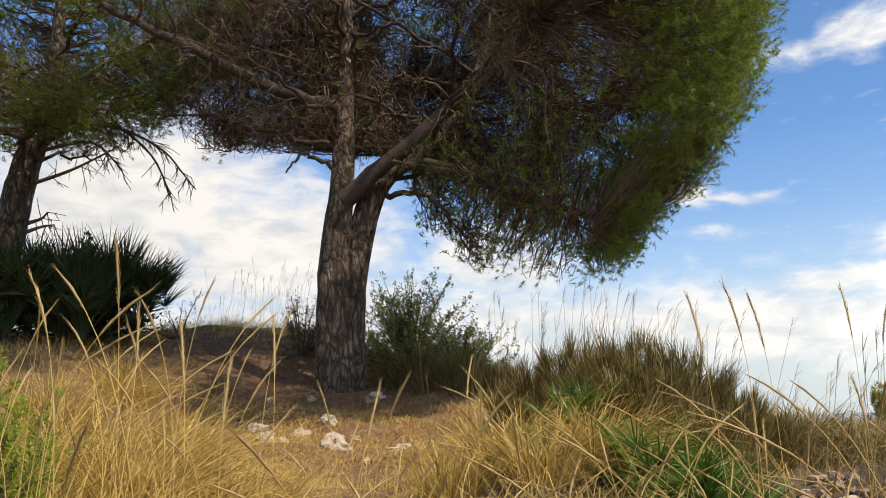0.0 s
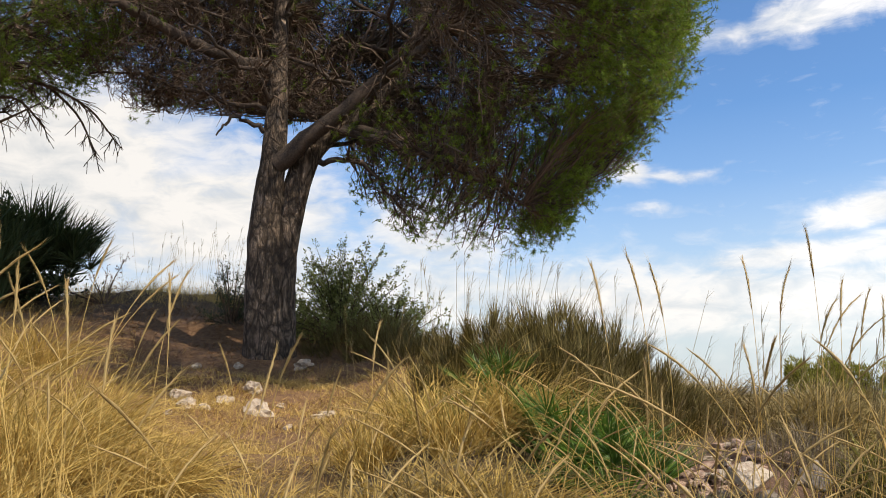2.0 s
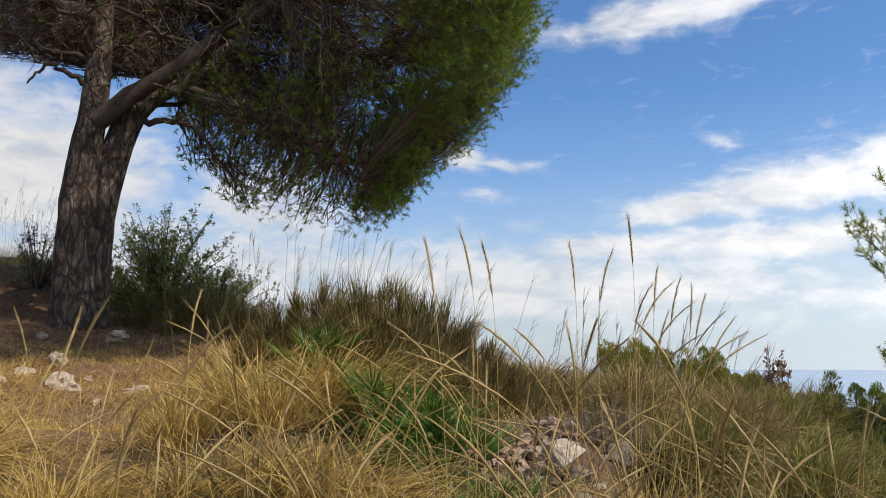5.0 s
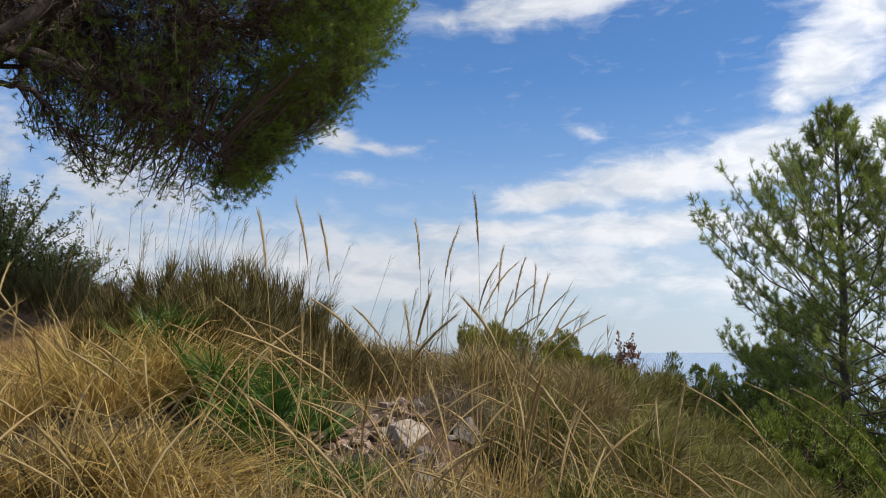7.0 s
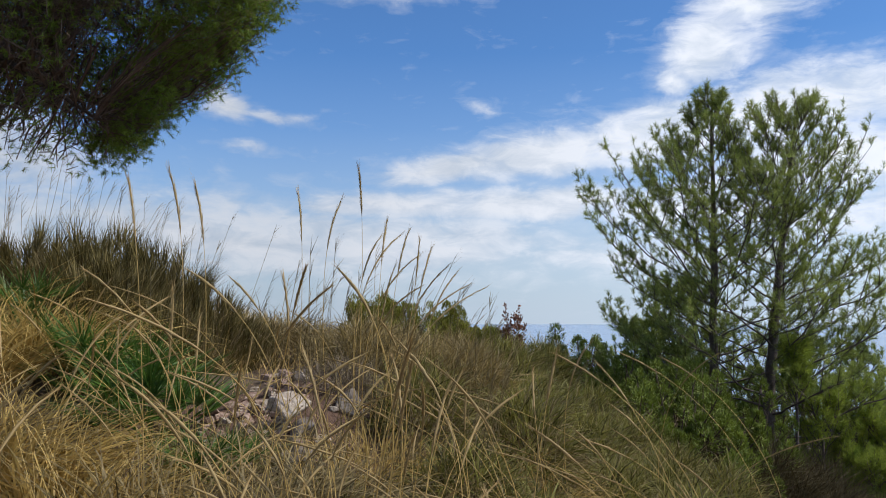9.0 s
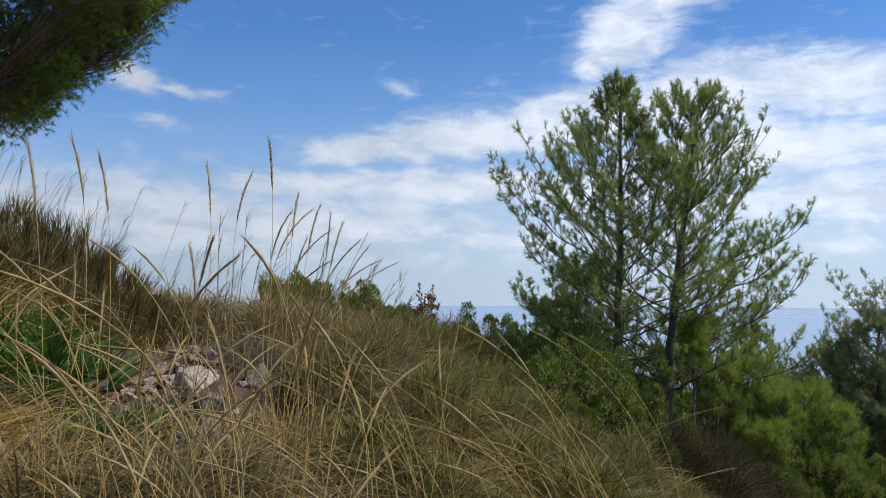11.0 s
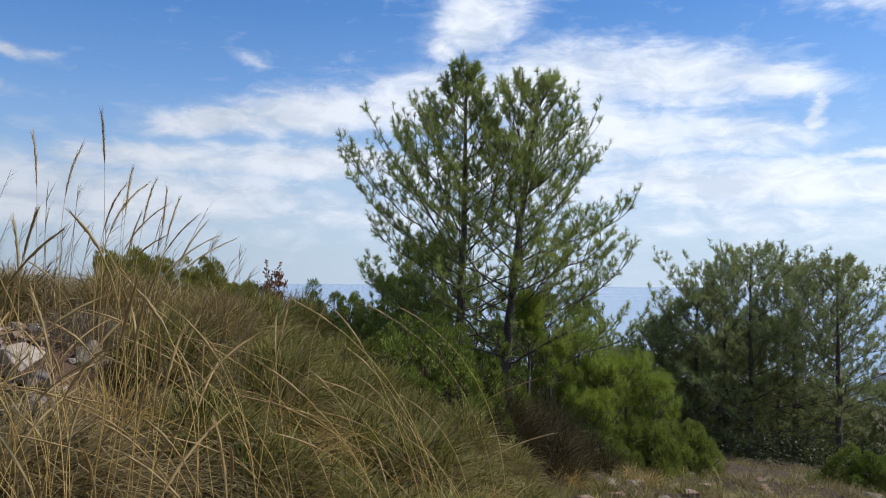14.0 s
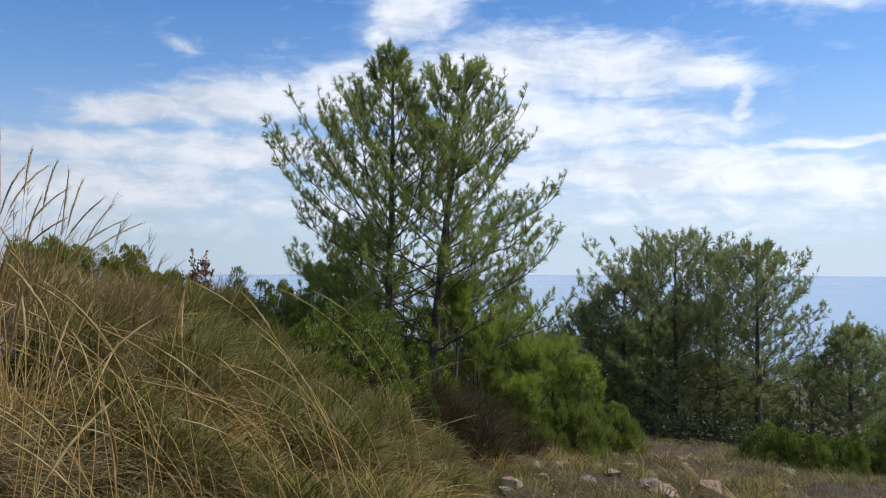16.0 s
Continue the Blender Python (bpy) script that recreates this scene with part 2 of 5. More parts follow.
def soil_material():
    """Dry hillside soil; orange-brown needle litter lies round the old pine."""
    m, tree, bsdf, out = material("ground_soil")
    link = tree.links.new
    spot = node(tree, "ShaderNodeTexCoord").outputs["Object"]
    wide = noise_fac(tree, spot, 1.1, 5, 0.6)
    small = noise_fac(tree, spot, 16.0, 6, 0.65)
    col = mix_color(tree, ramp(tree, wide, (0.38, 0.0), (0.62, 1.0)), (0.05, 0.029, 0.016), (0.095, 0.058, 0.030))
    col = mix_color(tree, ramp(tree, small, (0.42, 0.0), (0.7, 1.0)), col, (0.145, 0.098, 0.05))
    track = node(tree, "ShaderNodeVectorMath", operation="DISTANCE")
    link(spot, track.inputs[0])
    track.inputs[1].default_value = (7.0, 2.2, -0.4)
    rubble = node(tree, "ShaderNodeVectorMath", operation="DISTANCE")
    link(spot, rubble.inputs[0])
    rubble.inputs[1].default_value = (1.55, 3.4, 1.0)
    worn = ramp(tree, math_node(tree, "DIVIDE", math_node(tree, "MULTIPLY_ADD", math_node(tree, "SUBTRACT", wide, 0.5), 3.0, track.outputs["Value"]), 10.0), (0.25, 1.0), (0.42, 0.0))
    red = mix_color(tree, ramp(tree, small, (0.38, 0.0), (0.66, 1.0)), (0.036, 0.020, 0.012), (0.09, 0.053, 0.034))
    col = mix_color(tree, worn, col, red)
    col = mix_color(tree, ramp(tree, math_node(tree, "MULTIPLY_ADD", math_node(tree, "SUBTRACT", small, 0.5), 0.3, rubble.outputs["Value"]), (0.35, 1.0), (0.6, 0.0)), col, mix_color(tree, 0.5, red, (0.17, 0.092, 0.055)))
    away = node(tree, "ShaderNodeVectorMath", operation="DISTANCE")
    link(spot, away.inputs[0])
    away.inputs[1].default_value = (-1.2, 8.6, 1.6)
    edge = math_node(tree, "MULTIPLY_ADD", math_node(tree, "SUBTRACT", wide, 0.5), 3.0, away.outputs["Value"])
    litter = mix_color(tree, ramp(tree, small, (0.35, 0.0), (0.65, 1.0)), (0.10, 0.047, 0.021), (0.23, 0.128, 0.06))
    col = mix_color(tree, ramp(tree, math_node(tree, "DIVIDE", edge, 10.0), (0.27, 1.0), (0.45, 0.0)), col, litter)
    link(col, bsdf.inputs["Base Color"])
    bsdf.inputs["Roughness"].default_value = 0.95
    bump = node(tree, "ShaderNodeBump")
    bump.inputs["Distance"].default_value = 0.03
    link(math_node(tree, "MULTIPLY_ADD", wide, 1.5, small), bump.inputs["Height"])
    link(bump.outputs[0], bsdf.inputs["Normal"])
    return m


def sea_material():
    m, tree, bsdf, out = material("hazy_sea_water")
    link = tree.links.new
    spot = node(tree, "ShaderNodeTexCoord").outputs["Object"]
    wide = noise_fac(tree, spot, 0.004, 4)
    # pale base colour: the distance haze over the water is mixed into it
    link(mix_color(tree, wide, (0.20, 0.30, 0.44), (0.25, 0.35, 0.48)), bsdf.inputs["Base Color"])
    bsdf.inputs["Roughness"].default_value = 0.22
    bsdf.inputs["IOR"].default_value = 1.33
    bump = node(tree, "ShaderNodeBump")
    bump.inputs["Distance"].default_value = 0.25
    link(noise_fac(tree, spot, 0.08, 4), bump.inputs["Height"])
    link(bump.outputs[0], bsdf.inputs["Normal"])
    return m


M_NEEDLE = plant("pine_needles", (0.075, 0.12, 0.016), (0.29, 0.40, 0.045), 0.5, patch=0.05, wide=2.2, single=0.8, broad_share=1.2)
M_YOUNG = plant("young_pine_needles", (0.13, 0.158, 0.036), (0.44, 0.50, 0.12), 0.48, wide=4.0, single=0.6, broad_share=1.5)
# greyer than the near needles: some distance haze is put into this colour
M_FAR = plant("hazed_pine_needles", (0.17, 0.195, 0.07), (0.42, 0.45, 0.17), 0.5, wide=3.0, single=0.6, broad_share=1.5)
M_BRIGHT = plant("bright_needles", (0.125, 0.16, 0.02), (0.42, 0.49, 0.072), 0.55, wide=4.0, single=0.6, broad_share=1.1)
M_JUNIPER = plant("juniper_sprays", (0.055, 0.078, 0.012), (0.34, 0.40, 0.058), 0.16, wide=8.0, single=0.5, broad_share=1.6)
M_BRIGHTJUNIPER = plant("bright_juniper_sprays", (0.10, 0.13, 0.02), (0.34, 0.38, 0.07), 0.3, wide=4.0, single=0.5, broad_share=1.2)
M_THICKET = plant("thicket_leaves", (0.02, 0.028, 0.011), (0.095, 0.115, 0.04), 0.25, wide=1.5)
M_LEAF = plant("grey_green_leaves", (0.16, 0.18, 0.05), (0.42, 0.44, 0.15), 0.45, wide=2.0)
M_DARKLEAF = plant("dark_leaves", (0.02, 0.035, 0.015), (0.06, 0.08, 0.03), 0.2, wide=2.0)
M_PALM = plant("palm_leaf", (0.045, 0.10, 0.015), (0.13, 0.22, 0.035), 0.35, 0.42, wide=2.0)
# darker copy of the palm leaf, with the bank's shade put into its colour
M_SHADEPALM = plant("shaded_palm_leaf", (0.028, 0.046, 0.018), (0.085, 0.115, 0.045), 0.2, 0.5, wide=2.0)
M_RED = plant("red_brown_leaves", (0.14, 0.06, 0.035), (0.30, 0.14, 0.085), 0.25, wide=3.0)
M_STRAW = plant("dry_grass", (0.35, 0.225, 0.058), (0.76, 0.55, 0.195), 0.35, 0.55, wide=1.5)
M_STALK = plant("seed_stalk", (0.47, 0.30, 0.08), (0.78, 0.56, 0.21), 0.3, 0.5, wide=2.0)
M_HEAD = plant("seed_head", (0.30, 0.195, 0.07), (0.58, 0.42, 0.18), 0.3, 0.6, wide=2.0)
M_TUSSOCK = plant("yellow_tussock", (0.26, 0.172, 0.04), (0.68, 0.475, 0.15), 0.35, 0.55, wide=2.0)
M_BROWNGRASS = plant("brown_tussock", (0.10, 0.07, 0.026), (0.36, 0.27, 0.115), 0.3, 0.6, wide=2.0)
M_OLIVE = plant("olive_tussock", (0.05, 0.047, 0.011), (0.41, 0.37, 0.085), 0.35, 0.6, patch=0.16, patch_color=(0.27, 0.20, 0.085), wide=2.0)
M_DRYMOUND = plant("golden_brown_grass", (0.16, 0.115, 0.04), (0.46, 0.34, 0.13), 0.35, 0.6, wide=3.0)
M_BROOM = plant("broom_stems", (0.065, 0.050, 0.013), (0.24, 0.185, 0.055), 0.25, 0.7, patch=0.10, patch_color=(0.30, 0.22, 0.10), wide=3.0)
M_GREENGRASS = plant("green_grass", (0.10, 0.16, 0.025), (0.26, 0.33, 0.07), 0.35, 0.55, wide=2.0)
M_BRIGHTLEAF = plant("yellow_green_leaves", (0.14, 0.14, 0.025), (0.42, 0.40, 0.07), 0.35, wide=2.0)
M_DEAD = plant("dead_brush", (0.13, 0.095, 0.06), (0.30, 0.235, 0.16), 0.2, 0.8, wide=2.0)
M_DARKBRUSH = plant("dark_dead_brush", (0.05, 0.037, 0.015), (0.16, 0.12, 0.05), 0.1, 0.9, wide=3.0)
M_TWIG = plant("dry_twigs", (0.062, 0.041, 0.028), (0.19, 0.13, 0.092), 0.0, 0.9, wide=2.0)
M_BARK = bark("pine_bark", (0.085, 0.056, 0.036), (0.31, 0.225, 0.165), scale=14.0)
M_LIMB = mottled("limb_bark", (0.032, 0.022, 0.016), (0.065, 0.044, 0.033), (0.105, 0.075, 0.056), 5.0, bump_size=0.008, fine=45)
M_YBARK = mottled("young_bark", (0.06, 0.045, 0.038), (0.12, 0.09, 0.075), (0.17, 0.13, 0.11), 8.0, bump_size=0.006, fine=60)
M_ROCK = mottled("limestone", (0.28, 0.205, 0.145), (0.43, 0.345, 0.255), (0.52, 0.44, 0.35), 7.0, bump_size=0.012, fine=35)
M_REDROCK = mottled("reddish_stone", (0.20, 0.115, 0.078), (0.35, 0.225, 0.16), (0.44, 0.33, 0.25), 9.0, bump_size=0.01, fine=40)
M_GREYROCK = mottled("grey_limestone", (0.16, 0.122, 0.092), (0.26, 0.21, 0.162), (0.33, 0.275, 0.22), 8.0, bump_size=0.006, fine=35)
M_SOIL = soil_material()
M_LITTER = plant("needle_litter", (0.17, 0.078, 0.034), (0.36, 0.20, 0.088), 0.1, 0.8, wide=1.5)
M_WHITEWALL = mottled("whitewash", (0.66, 0.60, 0.55), (0.74, 0.68, 0.63), (0.58, 0.45, 0.40), 0.05, bump_size=0.01, fine=0.3)
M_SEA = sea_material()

# ---- building blocks ----
rng = np.random.default_rng(11)


def raw_mesh(name, verts, faces, mat, smooth=False):
    """A mesh from arrays: verts (n, 3), faces (m, 3) or (m, 4)."""
    verts, faces = np.asarray(verts, np.float32), np.asarray(faces, np.int32)
    me = bpy.data.meshes.new(name)
    me.vertices.add(len(verts))
    me.vertices.foreach_set("co", verts.ravel())
    me.loops.add(faces.size)
    me.loops.foreach_set("vertex_index", faces.ravel())
    me.polygons.add(len(faces))
    me.polygons.foreach_set("loop_start", np.arange(0, faces.size, faces.shape[1], dtype=np.int32))
    me.update(calc_edges=True)
    if smooth:
        me.polygons.foreach_set("use_smooth", np.ones(len(faces), bool))
    me.materials.append(mat)
    return me


def part(name, geo, mat, parent, label="", smooth=False, kind=""):
    """One mesh object under a thing."""
    ob = new(name, raw_mesh(name, geo[0], geo[1], mat, smooth))
    ob.parent = parent
    return tagged(ob, label, kind=kind) if kind else tagged(ob, label)


def thing(name, at, label, category, group="", kind=""):
    ob = new(name)
    ob.location = at
    ob.empty_display_size = 0.1
    return tagged(ob, label, category, group, kind)


def join(*geos):
    """Several (verts, faces) of one face size as one."""
    vs, fs, n = [], [], 0
    for v, f in geos:
        if len(v) == 0:
            continue
        vs.append(v)
        fs.append(np.asarray(f) + n)
        n += len(v)
    return np.concatenate(vs), np.concatenate(fs)


def unit(v):
    return v / np.maximum(np.linalg.norm(v, axis=-1, keepdims=True), 1e-9)


def random_dirs(n):
    return unit(rng.normal(size=(n, 3)))


def bezier(p0, p1, p2, n):
    s = np.linspace(0, 1, n)[:, None]
    return (1 - s) ** 2 * np.asarray(p0) + 2 * s * (1 - s) * np.asarray(p1) + s ** 2 * np.asarray(p2)


def smooth_path(points, n):
    """A Catmull-Rom curve through a few points of any width (position, radius)."""
    p = np.asarray(points, float)
    p = np.vstack([2 * p[0] - p[1], p, 2 * p[-1] - p[-2]])
    out = []
    for u in np.linspace(0, len(p) - 3 - 1e-6, n):
        i, s = int(u), u - int(u)
        a, b, c, d = p[i:i + 4]
        out.append(0.5 * (2 * b + (c - a) * s + (2 * a - 5 * b + 4 * c - d) * s ** 2 + (3 * b - a - 3 * c + d) * s ** 3))
    return np.array(out)


def tube(path, radii, sides=8, rough=0.0):
    """A tapered tube along a path; rough makes its skin uneven."""
    path, radii = np.asarray(path, float), np.asarray(radii, float)
    tang = unit(np.gradient(path, axis=0))
    ref = np.where(np.abs(tang[:, 2:3]) > 0.9, [[1.0, 0, 0]], [[0, 0, 1.0]])
    a = unit(np.cross(tang, ref))
    for i in range(1, len(a)):
        a[i] = unit(a[i - 1] - tang[i] * (a[i - 1] @ tang[i]))
    b = np.cross(tang, a)
    ang = np.linspace(0, 2 * math.pi, sides, endpoint=False)
    rad = radii[:, None] * (1 + rough * rng.uniform(-1, 1, (len(path), sides)))
    v = path[:, None] + rad[..., None] * (np.cos(ang)[None, :, None] * a[:, None] + np.sin(ang)[None, :, None] * b[:, None])
    n = len(path)
    i, j = np.meshgrid(np.arange(n - 1), np.arange(sides), indexing="ij")
    k = (j + 1) % sides
    f = np.stack([i * sides + j, i * sides + k, (i + 1) * sides + k, (i + 1) * sides + j], -1).reshape(-1, 4)
    return v.reshape(-1, 3), f


def rods(a, b, ra, rb):
    """Many straight three-sided twigs from a to b."""
    n = len(a)
    d = unit(b - a)
    s = unit(np.cross(d, random_dirs(n)))
    t = np.cross(d, s)
    v = np.empty((n, 6, 3))
    for k in range(3):
        w = 2 * math.pi * k / 3
        off = math.cos(w) * s + math.sin(w) * t
        v[:, k] = a + off * np.reshape(ra, (-1, 1))
        v[:, 3 + k] = b + off * np.reshape(rb, (-1, 1))
    base = np.arange(n)[:, None, None] * 6
    f = base + np.array([[0, 1, 4, 3], [1, 2, 5, 4], [2, 0, 3, 5]])[None]
    return v.reshape(-1, 3), f.reshape(-1, 4)


def ribbons(a, b, width):
    """Many of the finest twigs, as slivers from a to b."""
    side = unit(np.cross(b - a, random_dirs(len(a)))) * width * 0.5
    v = np.stack([a - side, a + side, b + side * 0.5, b - side * 0.5], 1).reshape(-1, 3)
    return v, np.arange(len(v)).reshape(-1, 4)


def needles(a, b, per, length, width, spread, forward=0.6):
    """Needle brushes along the twigs a-b: thin triangles that lean forward."""
    n = len(a)
    d = np.repeat(unit(b - a), per, 0)
    u = rng.uniform(0.15, 1.05, (n * per, 1))
    base = np.repeat(a, per, 0) * (1 - u) + np.repeat(b, per, 0) * u
    way = unit(d * forward + spread * random_dirs(n * per))
    size = length * rng.uniform(0.7, 1.15, (n * per, 1))
    side = unit(np.cross(way, random_dirs(n * per))) * width * 0.5
    tip = base + way * size
    tip[:, 2] -= 0.1 * size[:, 0]
    v = np.stack([base - side, base + side, tip], 1).reshape(-1, 3)
    return v, np.arange(len(v)).reshape(-1, 3)


def leaves(at, way, length, width):
    """Diamond leaves, each with a fold along its middle."""
    n = len(at)
    size = rng.uniform(0.7, 1.25, (n, 1))
    side = unit(np.cross(way, random_dirs(n))) * width * size * 0.5
    up = np.cross(side, way) * 0.25
    tip = at + way * length * size
    mid = at + way * length * size * 0.45
    v = np.stack([at, mid + side + up, tip, mid - side + up], 1).reshape(-1, 3)
    q = np.arange(n)[:, None] * 4
    f = np.concatenate([q + [[0, 1, 2]], q + [[0, 2, 3]]], 1).reshape(-1, 3)
    return v, f


def blades(base, way, length, width, droop, segs=4):
    """Grass blades: narrow ribbons that start along way and bend over by droop."""
    n = len(base)
    length, width, droop = (np.broadcast_to(np.reshape(q, (-1, 1)), (n, 1)) for q in (length, width, droop))
    flat = way * [1, 1, 0] + 1e-4
    side = unit(np.cross(way, np.where(rng.random((n, 1)) < 0.5, unit(flat), random_dirs(n)))) * width * 0.5
    v = np.empty((n, segs + 1, 2, 3))
    for k in range(segs + 1):
        s = k / segs
        p = base + way * length * s + unit(flat) * (droop * length * 0.45 * s * s)
        p = p - np.array([0, 0, 1.0]) * (droop * length * 0.75 * s ** 2.4)
        w = side * max(1 - s ** 1.6, 0.06)
        v[:, k, 0], v[:, k, 1] = p - w, p + w
    q = np.arange(n)[:, None, None] * (2 * (segs + 1)) + np.arange(segs)[None, :, None] * 2
    f = q + np.array([0, 1, 3, 2])[None, None]
    return v.reshape(-1, 3), f.reshape(-1, 4)


# ---- terrain: heights along ten bearings, at eight distances from the first stand ----
RADII = (0, 2, 4, 6.5, 9.5, 12, 14.5, 20, 35, 80, 200, 480, 700)
BEARINGS = (
    (-25, .50, 1.0, 1.42, 2.0, 2.5, 3.0, 3.0, 1),
    (-12, .45, .95, 1.18, 1.72, 2.45, 3.12, 3.0, 1),
    (-3, .45, .95, 1.18, 1.72, 2.2, 2.6, 2.6, .5),
    (8, .55, 1.12, 1.48, 1.75, 1.9, 2.0, 1.8, -.5),
    (18, .55, 1.08, 1.38, 1.45, 1.45, 1.3, .9, -2),
    (26, .60, 1.10, 1.20, 1.2, 1.1, .9, .3, -3),
    (36, .45, .85, .95, .85, .65, .4, -.4, -4),
    (48, .25, .40, .30, .05, -.25, -.7, -1.9, -6),
    (60, .05, .05, -.22, -.65, -1.05, -1.5, -2.9, -8),
    (78, -.05, -.18, -.40, -.78, -1.15, -1.55, -3, -9),
)
SEA_Z = -62.0


def ground(x, y):
    """Height of the ground, for arrays."""
    x, y = np.asarray(x, float), np.asarray(y, float)
    r = np.hypot(x, y)
    az = np.degrees(np.arctan2(x, y))
    az = np.where(az < -90, az + 360, az)
    table = np.array([[0, *row[1:], -20, -48, SEA_Z - 0.5, SEA_Z - 6] for row in BEARINGS])
    back = np.array([[0, 0, 0, .1, .2, .2, .1, -1, -5, -20, -48, SEA_Z - 0.5, SEA_Z - 6]])
    left = table[:1]
    table = np.vstack([back, left, table, table[-1:], back, left])
    angs = np.array([-130, -50, *[row[0] for row in BEARINGS], 110, 230, 310], float)
    i = np.clip(np.searchsorted(angs, az) - 1, 0, len(angs) - 2)
    s = np.clip((az - angs[i]) / (angs[i + 1] - angs[i]), 0, 1)
    s = s * s * (3 - 2 * s)
    rad = np.array(RADII, float)
    j = np.clip(np.searchsorted(rad, r) - 1, 0, len(rad) - 2)
    u = np.clip((r - rad[j]) / (rad[j + 1] - rad[j]), 0, 1)

    def row(i):
        return table[i, j] * (1 - u) + table[i, j + 1] * u
    z = row(i) * (1 - s) + row(i + 1) * s
    bumps = 0.035 * np.sin(x * 3.1 + 1.3 * np.sin(y * 2.3)) + 0.03 * np.sin(y * 4.3 + x * 1.7) + 0.015 * np.sin(x * 9.1 - y * 7.3)
    return z + bumps * np.clip(r / 3, 0, 1) * np.clip(1 + (r - 12) / 40, 1, 12)


def spot(az, r, up=0.0):
    """The point at a bearing and distance from the first stand, on the ground."""
    a = radians(az)
    x, y = r * math.sin(a), r * math.cos(a)
    return np.array([x, y, float(ground(x, y)) + up])


def build_ground():
    ang = np.radians(np.linspace(-180, 180, 361)[:-1])
    rad = np.concatenate([np.arange(0.3, 16, 0.14), 16 * 1.09 ** np.arange(0, 46)])
    rad = rad[rad < 700]
    a, r = np.meshgrid(ang, rad, indexing="ij")
    x, y = r * np.sin(a), r * np.cos(a)
    v = np.stack([x, y, ground(x, y)], -1).reshape(-1, 3)
    m, n = len(ang), len(rad)
    i, j = np.meshgrid(np.arange(m), np.arange(n - 1), indexing="ij")
    k = (i + 1) % m
    f = np.stack([i * n + j, k * n + j, k * n + j + 1, i * n + j + 1], -1).reshape(-1, 4)[:, ::-1]
    hub = len(v)
    v = np.vstack([v, [[0, 0, 0]]])
    ring = np.stack([np.arange(m) * n, (np.arange(m) + 1) % m * n], 1)
    ob = new("ground", raw_mesh("ground", v, f, M_SOIL, True))
    bm = bmesh.new()
    bm.from_mesh(ob.data)
    bm.verts.ensure_lookup_table()
    for p, q in ring:
        bm.faces.new((bm.verts[hub], bm.verts[q], bm.verts[p]))
    bm.to_mesh(ob.data)
    bm.free()
    tagged(ob, "reddish dry hillside soil with pine litter", "ground", kind="structure")


build_ground()


def build_sea():
    ang = np.linspace(0, 2 * math.pi, 97)[:-1]
    rings = [300, 700, 1500, 3000, 4900]
    v = np.array([(r * math.sin(a), r * math.cos(a), SEA_Z) for r in rings for a in ang])
    n = len(ang)
    f = [(k * n + i, k * n + (i + 1) % n, (k + 1) * n + (i + 1) % n, (k + 1) * n + i) for k in range(len(rings) - 1) for i in range(n)]
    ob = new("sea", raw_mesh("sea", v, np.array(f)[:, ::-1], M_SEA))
    tagged(ob, "hazy blue sea reaching the horizon", "water", kind="structure")


build_sea()

# ---- trees ----


def grow(branches, per_metre, twig_len, up, start=0.3):
    """Side twigs along branch paths: arrays of twig starts and ends."""
    a, b = [], []
    for path in branches:
        length = np.linalg.norm(np.diff(path, axis=0), axis=1).sum()
        n = max(3, int(length * per_metre))
        s = np.sort(rng.uniform(start, 1.0, n)) * (len(path) - 1)
        i = np.minimum(s.astype(int), len(path) - 2)
        p = path[i] + (path[i + 1] - path[i]) * (s - i)[:, None]
        t = unit(path[i + 1] - path[i])
        d = unit(t * 0.55 + 0.9 * random_dirs(n) + [0, 0, up])
        size = twig_len * rng.uniform(0.6, 1.25, (n, 1)) * (1.25 - 0.6 * (s / (len(path) - 1)))[:, None]
        a.append(p)
        b.append(p + d * size)
        a.append(path[-1:])
        b.append(path[-1:] + unit(path[-1:] - path[-2:-1] + [0, 0, up * 0.3]) * twig_len * 0.8)
    return np.concatenate(a), np.concatenate(b)


def fork_twigs(a, b, n, size, up):
    """n smaller twigs from along each twig."""
    u = rng.uniform(0.3, 1.0, (len(a) * n, 1))
    ra, rb = np.repeat(a, n, 0), np.repeat(b, n, 0)
    p = ra * (1 - u) + rb * u
    d = unit(unit(rb - ra) * 0.8 + 0.8 * random_dirs(len(p)) + [0, 0, up])
    return p, p + d * size * rng.uniform(0.6, 1.2, (len(p), 1))


def egg(u, w):
    """Reach of a branch that leaves the trunk at the fraction u of its height."""
    return w * float(np.interp(u, [0, .15, .3, .45, .65, .82, 1], [.75, 1.0, 1.06, 1.0, .80, .44, .08]))


